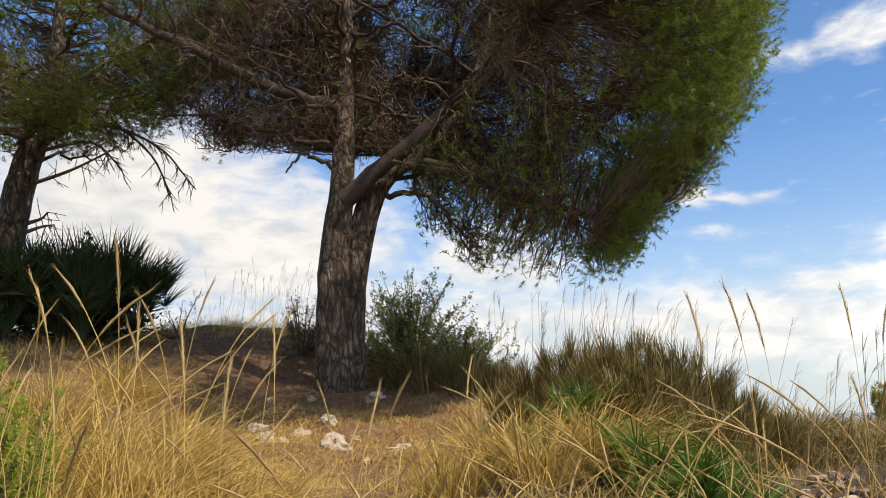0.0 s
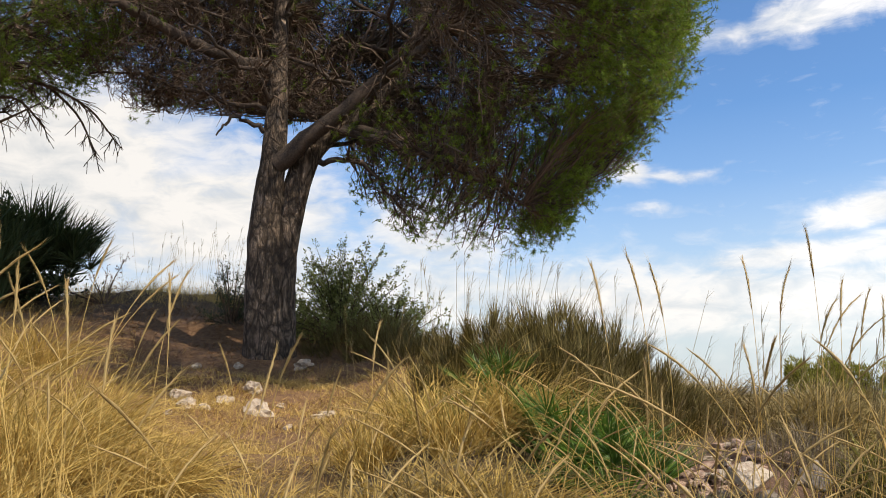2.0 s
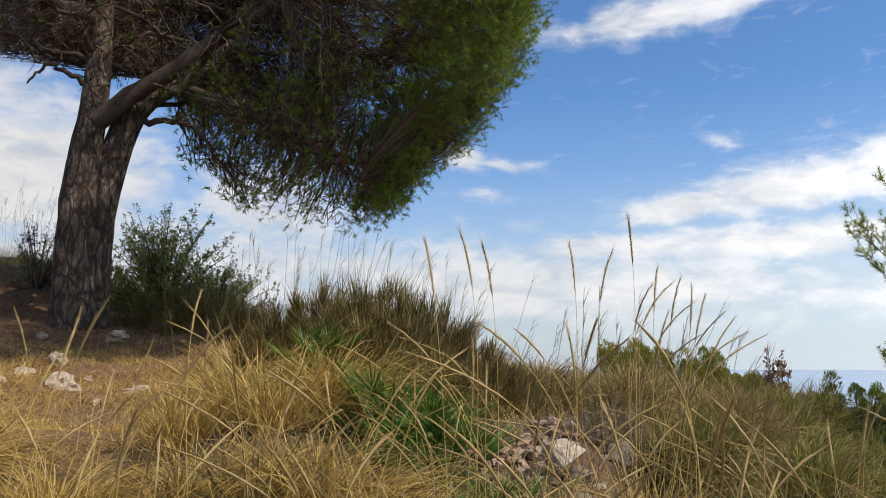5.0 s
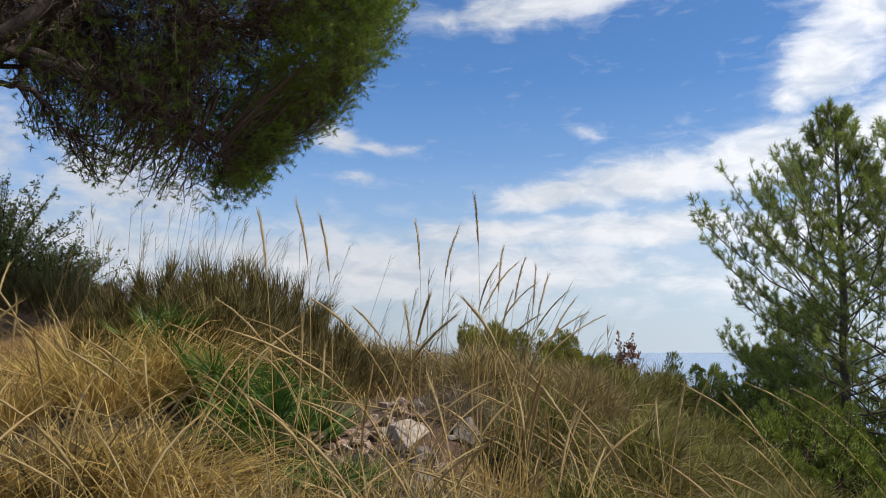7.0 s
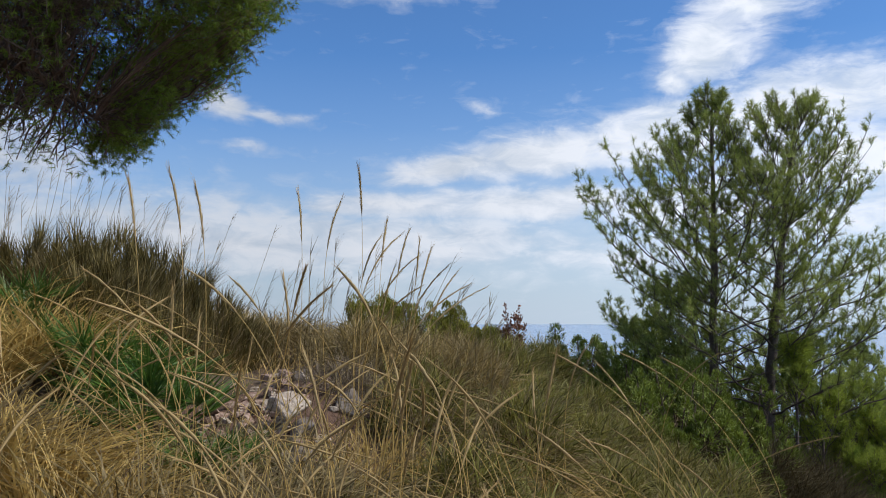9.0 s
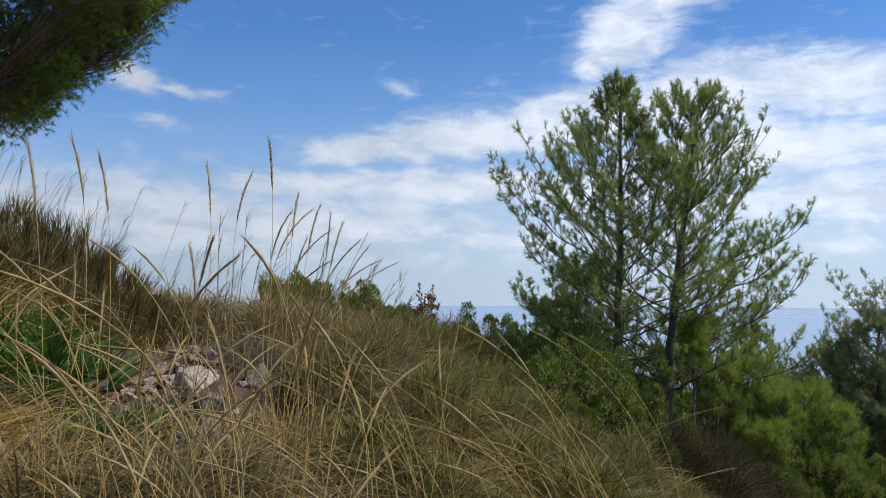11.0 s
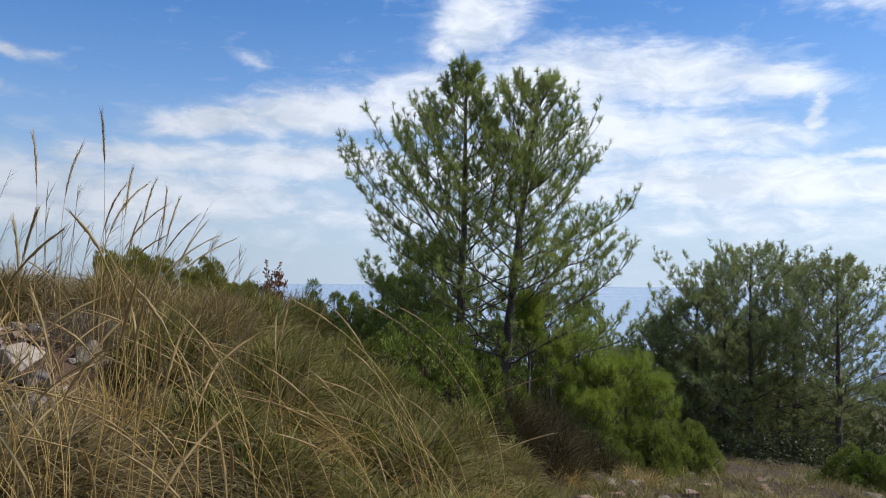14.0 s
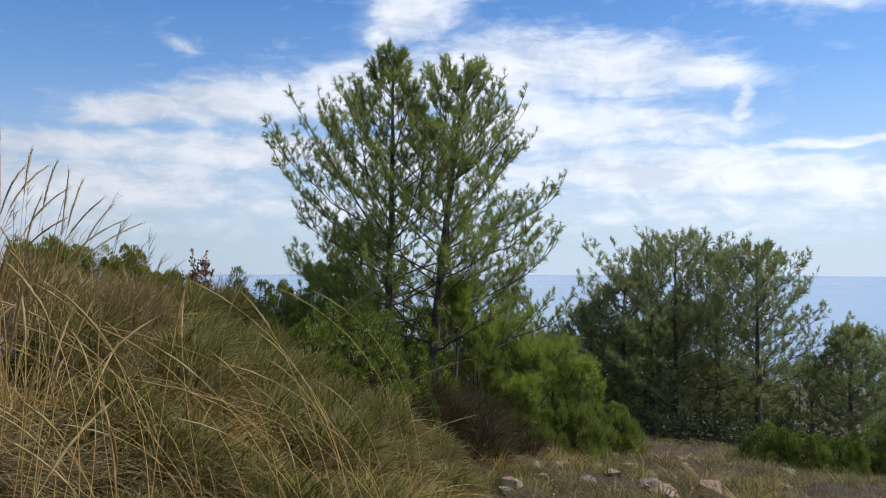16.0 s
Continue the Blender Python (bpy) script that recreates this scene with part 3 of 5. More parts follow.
def young_pine(name, base, top, profile, branches, girth, label, mat, density=1.0, needle=0.058, width=0.0038, rise=0.85, bare=0.12, group="", split=False, subs=8, shoot=0.08, brush=34, bow=0.0):
    """A slender pine: straight trunk, rising branches, and shoots that each carry a brush of needles."""
    base, top = np.asarray(base, float), np.asarray(top, float)
    tree = thing(name, base, label, "tree", group)
    height = top[2] - base[2]
    n = 14
    s = np.linspace(0, 1, n)
    trunk = s[:, None] * (top - base)
    trunk += np.outer(4 * s * (1 - s) * bow, unit(np.array([-base[1], base[0], 0])))
    trunk[1:-1, :2] += rng.normal(0, 0.007 * height / 3, (n - 2, 2))
    part("trunk", tube(trunk, girth * (1 - 0.9 * s) + 0.004, 9, 0.06), M_YBARK, tree, smooth=True)
    boughs = []
    for k in range(branches):
        u = bare + (0.97 - bare) * (k + rng.uniform(0, 0.8)) / branches
        i = min(int(u * (n - 1)), n - 2)
        p0 = trunk[i] + (trunk[i + 1] - trunk[i]) * (u * (n - 1) - i)
        a = k * 2.39996 + rng.uniform(-0.35, 0.35)
        reach = profile(u) * rng.uniform(0.68, 1.12)
        out = np.array([math.sin(a), math.cos(a), 0])
        side = np.array([math.cos(a), -math.sin(a), 0])
        lift = rise * reach * rng.uniform(0.75, 1.2) * (0.16 + 1.2 * u)
        lift = min(lift, 0.9 * (trunk[-1][2] - p0[2]) + 0.03)
        path = bezier(p0, p0 + out * reach * 0.55 + [0, 0, lift * 0.38], p0 + out * reach + [0, 0, lift], 8)
        path[1:] += np.cumsum(rng.normal(0, 0.016 * reach, (7, 3)), 0)
        bough, tubes = [path], [tube(path, np.linspace(0.005 + 0.15 * girth * (1 - u), 0.0025, 8), 5)]
        for m in range(subs):
            f = 0.28 + 0.66 * (m + rng.uniform(0, 0.9)) / subs
            j = min(int(f * 7), 6)
            q = path[j] + (path[j + 1] - path[j]) * (f * 7 - j)
            way = unit(unit(path[j + 1] - path[j]) * 0.75 + side * (0.75 if m % 2 else -0.75) * rng.uniform(0.4, 1.2) + [0, 0, rng.uniform(0.05, 0.5)])
            size = (0.13 + reach * 0.40) * (1.2 - 0.75 * f) * rng.uniform(0.7, 1.25)
            bough.append(bezier(q, q + way * size * 0.5, q + way * size + [0, 0, 0.22 * size], 5))
            tubes.append(tube(bough[-1], np.linspace(0.0045, 0.002, 5), 3))
        boughs.append((bough, tubes))
    lead = smooth_path(trunk[-3:], 7)
    boughs.append(([lead], [tube(lead, np.full(7, 0.004), 4)]))
    for bough, tubes in (boughs if split else [(sum((b for b, _ in boughs), []), sum((t for _, t in boughs), []))]):
        a, b = grow(bough[:1], 10 * density, shoot, 0.7, 0.5) if split else grow(bough, 12 * density, shoot, 0.7, 0.3)
        if split and len(bough) > 1:
            a2, b2 = grow(bough[1:], 18 * density, shoot, 0.7, 0.3)
            a, b = np.vstack([a, a2]), np.vstack([b, b2])
        wood = part("branch" if split else "branchwork", join(*tubes, ribbons(a, b, 0.005)), M_YBARK, tree)
        part("foliage" if split else "crown", needles(a, b, brush, needle, width, 0.75, 0.8), mat, wood if split else tree)
    return tree


def dead_branch(tree, at, paths, droop):
    """Bare grey branches with hanging twigs."""
    a, b = grow(paths, 9, 0.32, droop, 0.25)
    a2, b2 = fork_twigs(a, b, 2, 0.16, droop)
    for p in paths:
        part("dead_branch", tube(p - at, np.linspace(0.032, 0.01, len(p)), 6), M_TWIG, tree, "bare dead branch")
    tagged(part("dead_twig", join(rods(a - at, b - at, 0.009, 0.005), rods(a2 - at, b2 - at, 0.006, 0.004)), M_TWIG, tree, "hanging dead twigs"), kind="stuff")


def crown_points(n, inside, low, high):
    """Points scattered in a crown's volume."""
    got = []
    while len(got) < n:
        p = rng.uniform(low, high, (4000, 3))
        got.extend(p[inside(p)])
    return np.array(got[:n])


def big_pine(name, at, stems, limbs, inside, low, high, clusters, label, leafy, twigs=15, per=25, auto=18, inner=1100, fringe=None):
    """An old pine: stems and limbs given, crown filled with branches that reach out from them."""
    at = np.asarray(at, float)
    tree = thing(name, at, label, "tree")
    wood, holders = [], []
    for stem in stems:
        p = smooth_path(stem, 40)
        holders.append(part("trunk", tube(p[:, :3] - at, p[:, 3], 20, 0.05), M_BARK, tree, smooth=True))
        wood.append(p)
    for limb in limbs:
        p = smooth_path(limb, 16)
        p[1:-1, :3] += rng.normal(0, 0.015, (14, 3))
        holders.append(part("limb", tube(p[:, :3] - at, p[:, 3], 9, 0.08), M_LIMB, tree, smooth=True))
        wood.append(p)
    # more limbs radiate from the upper stems
    skeleton = [w[len(w) // 3:] for w in wood]
    for k in range(auto):
        stem = wood[k % len(stems)]
        p0 = stem[int(rng.uniform(0.52, 0.95) * 39)]
        a = k * 2.39996
        goal = p0[:3] + [2.9 * math.sin(a), 2.9 * math.cos(a), rng.uniform(0.2, 1.3)]
        while not inside(goal[None])[0] and np.linalg.norm(goal - p0[:3]) > 1.0:
            goal = p0[:3] + (goal - p0[:3]) * 0.9
        mid = (p0[:3] + goal) / 2 + [0, 0, 0.25]
        path = bezier(p0[:3], mid, goal, 12)
        path[1:-1] += rng.normal(0, 0.04, (10, 3))
        q = np.hstack([path, np.linspace(min(p0[3] * 0.4, 0.035), 0.012, 12)[:, None]])
        holders.append(part("limb", tube(path - at, q[:, 3], 8, 0.06), M_LIMB, tree, smooth=True))
        skeleton.append(q)
    bones = np.concatenate(skeleton)
    owner = np.concatenate([np.full(len(q), k) for k, q in enumerate(skeleton)])
    centres = crown_points(clusters, inside, low, high)
    middle = (np.asarray(low) + high) / 2
    rim = crown_points(clusters * 3 // 4, lambda p: inside(p) & leafy(p) & (p[:, 2] < 7.8) & (p[:, 1] < at[1] + 1.6) & ~inside(p + unit(p - middle) * 0.3), low, high)
    rear = crown_points(clusters * 2 // 3, lambda p: inside(p) & (p[:, 1] > at[1] + 0.3) & ~inside(p + unit(p - middle) * 0.6), low, high)
    bare = crown_points(inner, lambda p: inside(p) & (p[:, 0] < at[0] + 3.2) & (p[:, 2] > 5.0) & (p[:, 2] < 8.2) & (p[:, 1] > at[1] - 0.1), low, high)
    hang = crown_points(170, lambda p: inside(p) & fringe(p), low, high) if fringe else np.zeros((0, 3))
    green = np.concatenate([leafy(centres), np.ones(len(rim), bool), leafy(rear), np.zeros(inner + len(hang), bool)])
    centres = np.vstack([centres, rim, rear, bare, hang])
    core = bones[:, :3].mean(0)
    groups = [[] for _ in holders]
    for c, leaf in zip(centres, green):
        d = np.linalg.norm(bones[:, :3] - c, axis=1) + (0.35 if c[2] > 4.9 else 0.04) * np.linalg.norm(bones[:, :3] - core, axis=1)
        k = int(np.argmin(d))
        o = bones[k]
        path = bezier(o[:3], (o[:3] * 0.6 + c * 0.4) + rng.normal(0, min(0.22, 0.12 * np.linalg.norm(c - o[:3])), 3), c, 6)
        path[1:-1] += rng.normal(0, 0.03, (4, 3))
        groups[owner[k]].append((path, min(0.02, o[3] * 0.7), leaf))
    for holder, members in zip(holders, groups):
        if not members:
            continue
        paths = [m[0] for m in members]
        tubes = [tube(p - at, np.linspace(r, 0.005, 6), 3) for p, r, _ in members]
        ends = np.array([p[-1] for p in paths])
        leaf = np.array([m[2] for m in members])
        # bare twigs tangle round every branch end
        n = np.where(leaf, 5, np.where(ends[:, 2] < 4.9, 3, 44))
        n = np.where(ends[:, 2] > 7.4 - 0.1 * (ends[:, 1] - 9.0), n // 2, n)
        k = np.repeat(np.arange(len(ends)), n)
        mid = ends[k] + rng.uniform(-0.24, 0.24, (len(k), 3))
        way = random_dirs(len(k)) * rng.uniform(0.05, 0.14, (len(k), 1))
        bare_a, bare_b = grow([p[:5] for p in paths], 4, 0.2, -0.05, 0.1)
        keep = inside(mid + 1.5 * way) & inside(mid - 1.5 * way)
        mid, way = mid[keep], way[keep]
        fine = [ribbons(bare_a - at, bare_b - at, 0.009), ribbons(mid - way - at, mid + way - at, np.where(mid[:, 1:2] > at[1] + 0.4, 0.013, 0.008))]
        # needle tufts gather in rounded puffs on the leafy ones
        n = np.where(leaf, twigs, np.where(ends[:, 2] < 4.9, twigs // 4, twigs // 10))
        high = ends[:, 2] > 7.6 - 0.1 * (ends[:, 1] - 9.0)
        n = np.where(high, (n + 1) // 2, n)
        k = np.repeat(np.arange(len(ends)), n)
        if len(k):
            out = random_dirs(len(k)) + [0, 0, 0.15]
            a = ends[k] + out * 0.19 * rng.uniform(0.2, 1.0, (len(k), 1)) - at
            b = a + unit(out + 0.7 * random_dirs(len(k)) + [0, 0, 0.5]) * rng.uniform(0.05, 0.12, (len(k), 1))
            fine.append(ribbons(a, b, 0.006))
            top = high[k] | (ends[k, 1] > at[1] + 1.6)
            part("foliage", join(needles(a[~top], b[~top], per, 0.062, 0.0058, 0.9, 0.45), needles(a[top], b[top], per // 3, 0.085, 0.019, 0.9, 0.45)), M_NEEDLE, holder, "dense green needle clumps")
        part("branchwork", join(*tubes, *fine), M_TWIG, holder, "dark brown bare twigs", kind="stuff")
    return tree


def main_shape(p):
    """How far a point lies out in the crown's body and in its hanging lower lobe (1 at the skin)."""
    x, y, z = p.T
    lump = 0.07 * np.sin(2.3 * x + 1.7 * z) * np.sin(2.9 * y + 1.0) + 0.06 * np.sin(4.1 * z + 1.3 * y)
    big = ((x - 0.22) / 3.76) ** 2 + ((y - 9.4) / 4.2) ** 2 + ((z - 6.3) / 3.2) ** 2 + lump
    lobe = np.minimum(((x - 1.4) / 1.3) ** 2 + ((y - 9.6) / 1.5) ** 2 + ((z - 3.98) / 1.1) ** 2, ((x - 0.55) / 1.35) ** 2 + ((y - 9.7) / 1.4) ** 2 + ((z - 4.3) / 0.85) ** 2) + lump
    return big, lobe


def main_crown(p):
    x, y, z = p.T
    big, lobe = main_shape(p)
    floor = np.interp(x, [-3.2, -1.9, -1.2, -0.6, 0.0, 0.7, 3.5], [4.75, 4.7, 4.75, 4.5, 3.85, 3.15, 2.95]) + np.where(y > 9.6, 0.33, -0.05) * (y - 9.6) * (x < -0.2)
    floor = np.maximum(floor, np.where((y < 9.5) & (x < 0.3) & (lobe > 1), 4.6 + 0.62 * (9.5 - y), 0))
    return (((big < 1) & (big > 0.15)) | (lobe < 1)) & (z > floor)


def main_green(p):
    """Needles grow in the sunlit skin; the shaded underside and inside are bare."""
    x, y, z = p.T
    big, lobe = main_shape(p)
    sunny = ((x > 1.6 + 0.5 * (5.2 - z).clip(0, 2)) & (big > 0.62)) | ((y < 7.8) & (x > 0.5) & (z > 5.2)) | (z > 7.4)
    return ((big > 0.58) & sunny) | ((lobe < 1) & (lobe > 0.6) & (x > 1.9))


PINE_STEMS = [
    [(-1.27, 9.74, 1.45, .33), (-1.25, 9.72, 1.9, .25), (-1.27, 9.72, 3.2, .195), (-1.16, 9.73, 4.35, .15), (-1.13, 9.84, 5.47, .11), (-1.08, 9.84, 6.9, .075), (-0.95, 9.8, 8.2, .03)],
    [(-1.10, 9.86, 1.5, .24), (-1.09, 9.84, 2.2, .19), (-1.03, 9.82, 3.2, .165), (-.74, 9.84, 4.31, .15), (-.06, 10.0, 4.96, .11), (.55, 10.1, 5.8, .08), (.95, 10.0, 7.2, .03)],
]
PINE_LIMBS = [
    [(-1.12, 9.66, 4.12, .125), (-.5, 9.45, 4.58, .095), (.16, 9.3, 5.06, .08), (.9, 9.0, 5.6, .05)],
    [(-1.2, 9.84, 5.38, .09), (-2.05, 9.38, 5.54, .07), (-2.95, 8.71, 5.81, .055), (-3.9, 8.2, 6.2, .03)],
    [(-.45, 9.9, 4.65, .065), (.21, 9.75, 4.50, .05), (1.26, 9.6, 4.02, .035), (2.2, 9.4, 3.7, .015)],
    [(-.40, 9.85, 4.6, .05), (.45, 9.3, 4.25, .04), (1.2, 8.9, 3.75, .028), (1.7, 8.7, 3.4, .012)],
    [(-.30, 9.95, 4.7, .05), (.6, 10.2, 4.45, .038), (1.5, 10.3, 4.1, .026), (2.2, 10.3, 3.9, .012)],
    [(-.62, 9.8, 4.2, .04), (-.1, 9.62, 4.12, .028), (.25, 9.6, 3.7, .015)],
    [(-1.25, 9.72, 4.55, .035), (-1.6, 9.5, 4.66, .022), (-1.8, 9.43, 4.42, .01)],
]
big_pine("pine_tree", (-1.25, 9.75, 1.7), PINE_STEMS, PINE_LIMBS, main_crown, (-4.7, 5.2, 3.0), (4.5, 13.6, 9.5), 1350,
         "old twin-stemmed pine with cracked bark and wide dark crown", main_green,
         fringe=lambda p: (main_shape(p)[1] < 1) & (p[:, 0] < 1.6) & (p[:, 2] < 4.5))


def left_shape(p):
    x, y, z = p.T
    lump = 0.09 * np.sin(2.6 * x + 1.7 * z) * np.sin(2.9 * y) + 0.06 * np.sin(4.1 * z + x)
    return ((x + 5.7) / 3.3) ** 2 + ((y - 9.7) / 3.0) ** 2 + ((z - 7.4) / 2.7) ** 2 + lump


def left_crown(p):
    e = left_shape(p)
    return (e < 1) & (e > 0.25) & (p[:, 2] > 5.5 - 0.12 * (11.0 - p[:, 1]))


def left_green(p):
    return (left_shape(p) > 0.5) | (p[:, 1] < 9.6) | (np.sin(37.0 * p[:, 0] + 23.0 * p[:, 1] + 51.0 * p[:, 2]) > 0.2)


old_pine = big_pine("pine_tree", (-6.3, 11.4, 2.6),
         [[(-6.4, 11.38, 2.3, .30), (-6.25, 11.42, 3.6, .24), (-6.05, 11.5, 5.2, .20), (-5.8, 11.6, 6.4, .15), (-5.6, 11.4, 8.6, .04)]],
         [[(-5.95, 11.5, 5.9, .07), (-5.2, 11.1, 5.95, .045), (-4.6, 10.9, 5.9, .012)],
          [(-6.1, 11.4, 5.6, .05), (-5.6, 11.0, 5.7, .03), (-4.9, 10.7, 6.0, .012)]],
         left_crown, (-9.1, 6.5, 4.5), (-2.3, 12.9, 10.2), 620, "rough-barked pine with hanging dead lower twigs", left_green, twigs=16, per=24, auto=9, inner=60)

dead_branch(old_pine, np.array((-6.3, 11.4, 2.6)), [
    smooth_path([(-5.95, 11.5, 5.0), (-5.3, 11.43, 5.19), (-4.6, 11.3, 5.47)], 10),
    smooth_path([(-5.75, 11.5, 5.7), (-4.81, 11.21, 5.83), (-4.11, 11.17, 5.33), (-3.78, 11.19, 4.7)], 14),
    smooth_path([(-5.7, 11.4, 5.95), (-4.6, 11.08, 5.69), (-3.89, 11.03, 5.33), (-3.51, 11.06, 4.88)], 14),
    smooth_path([(-5.9, 11.5, 5.5), (-5.0, 11.3, 5.55), (-4.5, 11.2, 5.1)], 9),
    smooth_path([(-6.0, 11.43, 4.24), (-5.7, 11.4, 4.33), (-5.48, 11.34, 4.34)], 6),
    smooth_path([(-5.95, 11.46, 4.4), (-5.7, 11.4, 4.45), (-5.57, 11.3, 4.52)], 6)], -0.6)
def left_reach(u):
    return float(np.interp(u, [0, .22, .29, .38, .49, .6, .67, .8, .9, 1], [.9, 1.2, 1.42, 1.58, 1.36, .94, .68, .36, .2, .05]))


def right_reach(u):
    return float(np.interp(u, [0, .15, .23, .35, .48, .66, .77, .9, 1], [1.0, 1.2, 1.32, 1.28, 1.1, .80, .55, .27, .05]))


young_pine("young_pine", spot(51.6, 8.6, -0.1), (6.62, 5.16, 3.50), left_reach, 50, 0.052,
           "slender young pine with loose grey-green needle clumps", M_YOUNG, rise=1.0, bare=0.22, group="young pines", split=True)
young_pine("young_pine", spot(54.7, 8.4, -0.1), (6.90, 4.45, 3.30), right_reach, 54, 0.060,
           "slender young pine with dark trunk and green needle clumps", M_YOUNG, rise=0.95, bare=0.16, group="young pines", split=True, bow=0.06)
# bearing, distance, height of the tip, reach, lowest branch
FAR_PINES = [(64.8, 15.5, 0.55, 0.9, .05), (67.0, 15.2, 1.05, 1.15, .05), (70.4, 15.0, 1.80, 1.7, .05), (73.0, 15.6, 1.5, 1.15, .05), (75.5, 14.8, 1.60, 1.25, .22),
             (80.9, 14.6, 0.28, 0.7, .15), (84.5, 16.0, 0.25, 1.0, .05), (62.2, 16.5, -0.1, 0.9, .05), (78.6, 16.4, -0.6, 0.9, .03), (68.8, 15.6, 1.5, 1.3, .05)]
far_trees = []
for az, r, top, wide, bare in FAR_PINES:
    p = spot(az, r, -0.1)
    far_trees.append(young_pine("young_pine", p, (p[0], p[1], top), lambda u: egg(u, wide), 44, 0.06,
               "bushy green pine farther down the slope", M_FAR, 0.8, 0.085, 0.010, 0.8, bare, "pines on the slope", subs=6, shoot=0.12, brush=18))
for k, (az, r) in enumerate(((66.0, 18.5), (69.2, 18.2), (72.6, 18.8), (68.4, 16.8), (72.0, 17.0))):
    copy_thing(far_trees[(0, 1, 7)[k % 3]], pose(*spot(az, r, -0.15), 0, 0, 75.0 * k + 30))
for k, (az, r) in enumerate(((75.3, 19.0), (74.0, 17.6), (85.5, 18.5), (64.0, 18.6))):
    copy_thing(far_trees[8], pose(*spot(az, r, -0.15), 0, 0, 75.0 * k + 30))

# ---- shrubs ----


def leafy_shrub(name, at, radii, stems, leaf, mat, label, category="shrub", count=60, group=""):
    """Branching stems with small leaves in clumps."""
    at, radii = np.asarray(at, float), np.asarray(radii, float)
    bush = thing(name, at, label, category, group)
    d = random_dirs(stems)
    d[:, 2] = np.abs(d[:, 2]) * 0.9 + 0.12
    ends = d * radii * rng.uniform(0.65, 1.08, (stems, 1))
    paths = [bezier(rng.normal(0, 0.05, 3) * [1, 1, 0], e * [0.35, 0.35, 0.6], e, 6) for e in ends]
    a, b = grow(paths, 14, 0.16 * radii[2] ** 0.4, 0.3, 0.35)
    part("branchwork", join(*[tube(p, np.linspace(0.012, 0.003, 6), 4) for p in paths], ribbons(a, b, 0.004)), M_TWIG, bush)
    u = rng.uniform(0.1, 1.05, (len(a) * count // 10, 1))
    k = np.repeat(np.arange(len(a)), count // 10)
    p = a[k] * (1 - u) + b[k] * u + rng.normal(0, 0.012, (len(k), 3))
    way = unit(unit(b - a)[k] * 0.5 + random_dirs(len(k)) * 0.8 + [0, 0, 0.2])
    part("foliage", leaves(p, way, leaf, leaf * 0.42), mat, bush)
    return bush


def feathery_shrub(name, at, radii, stems, mat, label, length=0.045, width=0.010, per=15, category="shrub", group="", twig=0.13):
    """Juniper-like shrub: upright sprays of short needles in rounded lobes."""
    at, radii = np.asarray(at, float), np.asarray(radii, float)
    bush = thing(name, at, label, category, group)
    d = random_dirs(stems)
    d[:, 2] = np.abs(d[:, 2]) * 0.95 + 0.05
    ends = d * radii * rng.uniform(0.6, 1.06, (stems, 1))
    paths = [bezier(rng.normal(0, 0.06, 3) * [1, 1, 0], e * [0.5, 0.5, 0.45], e, 6) for e in ends]
    a, b = grow(paths, 20, twig, 0.55, 0.3)
    a2, b2 = fork_twigs(a, b, 2, twig * 0.7, 0.5)
    part("branchwork", join(*[tube(p, np.linspace(0.014, 0.004, 6), 4) for p in paths], rods(a, b, 0.0025, 0.0015)), M_TWIG, bush)
    part("foliage", join(needles(a, b, per, length, width, 0.8, 0.6), needles(a2, b2, per, length, width, 0.8, 0.6)), mat, bush)
    return bush


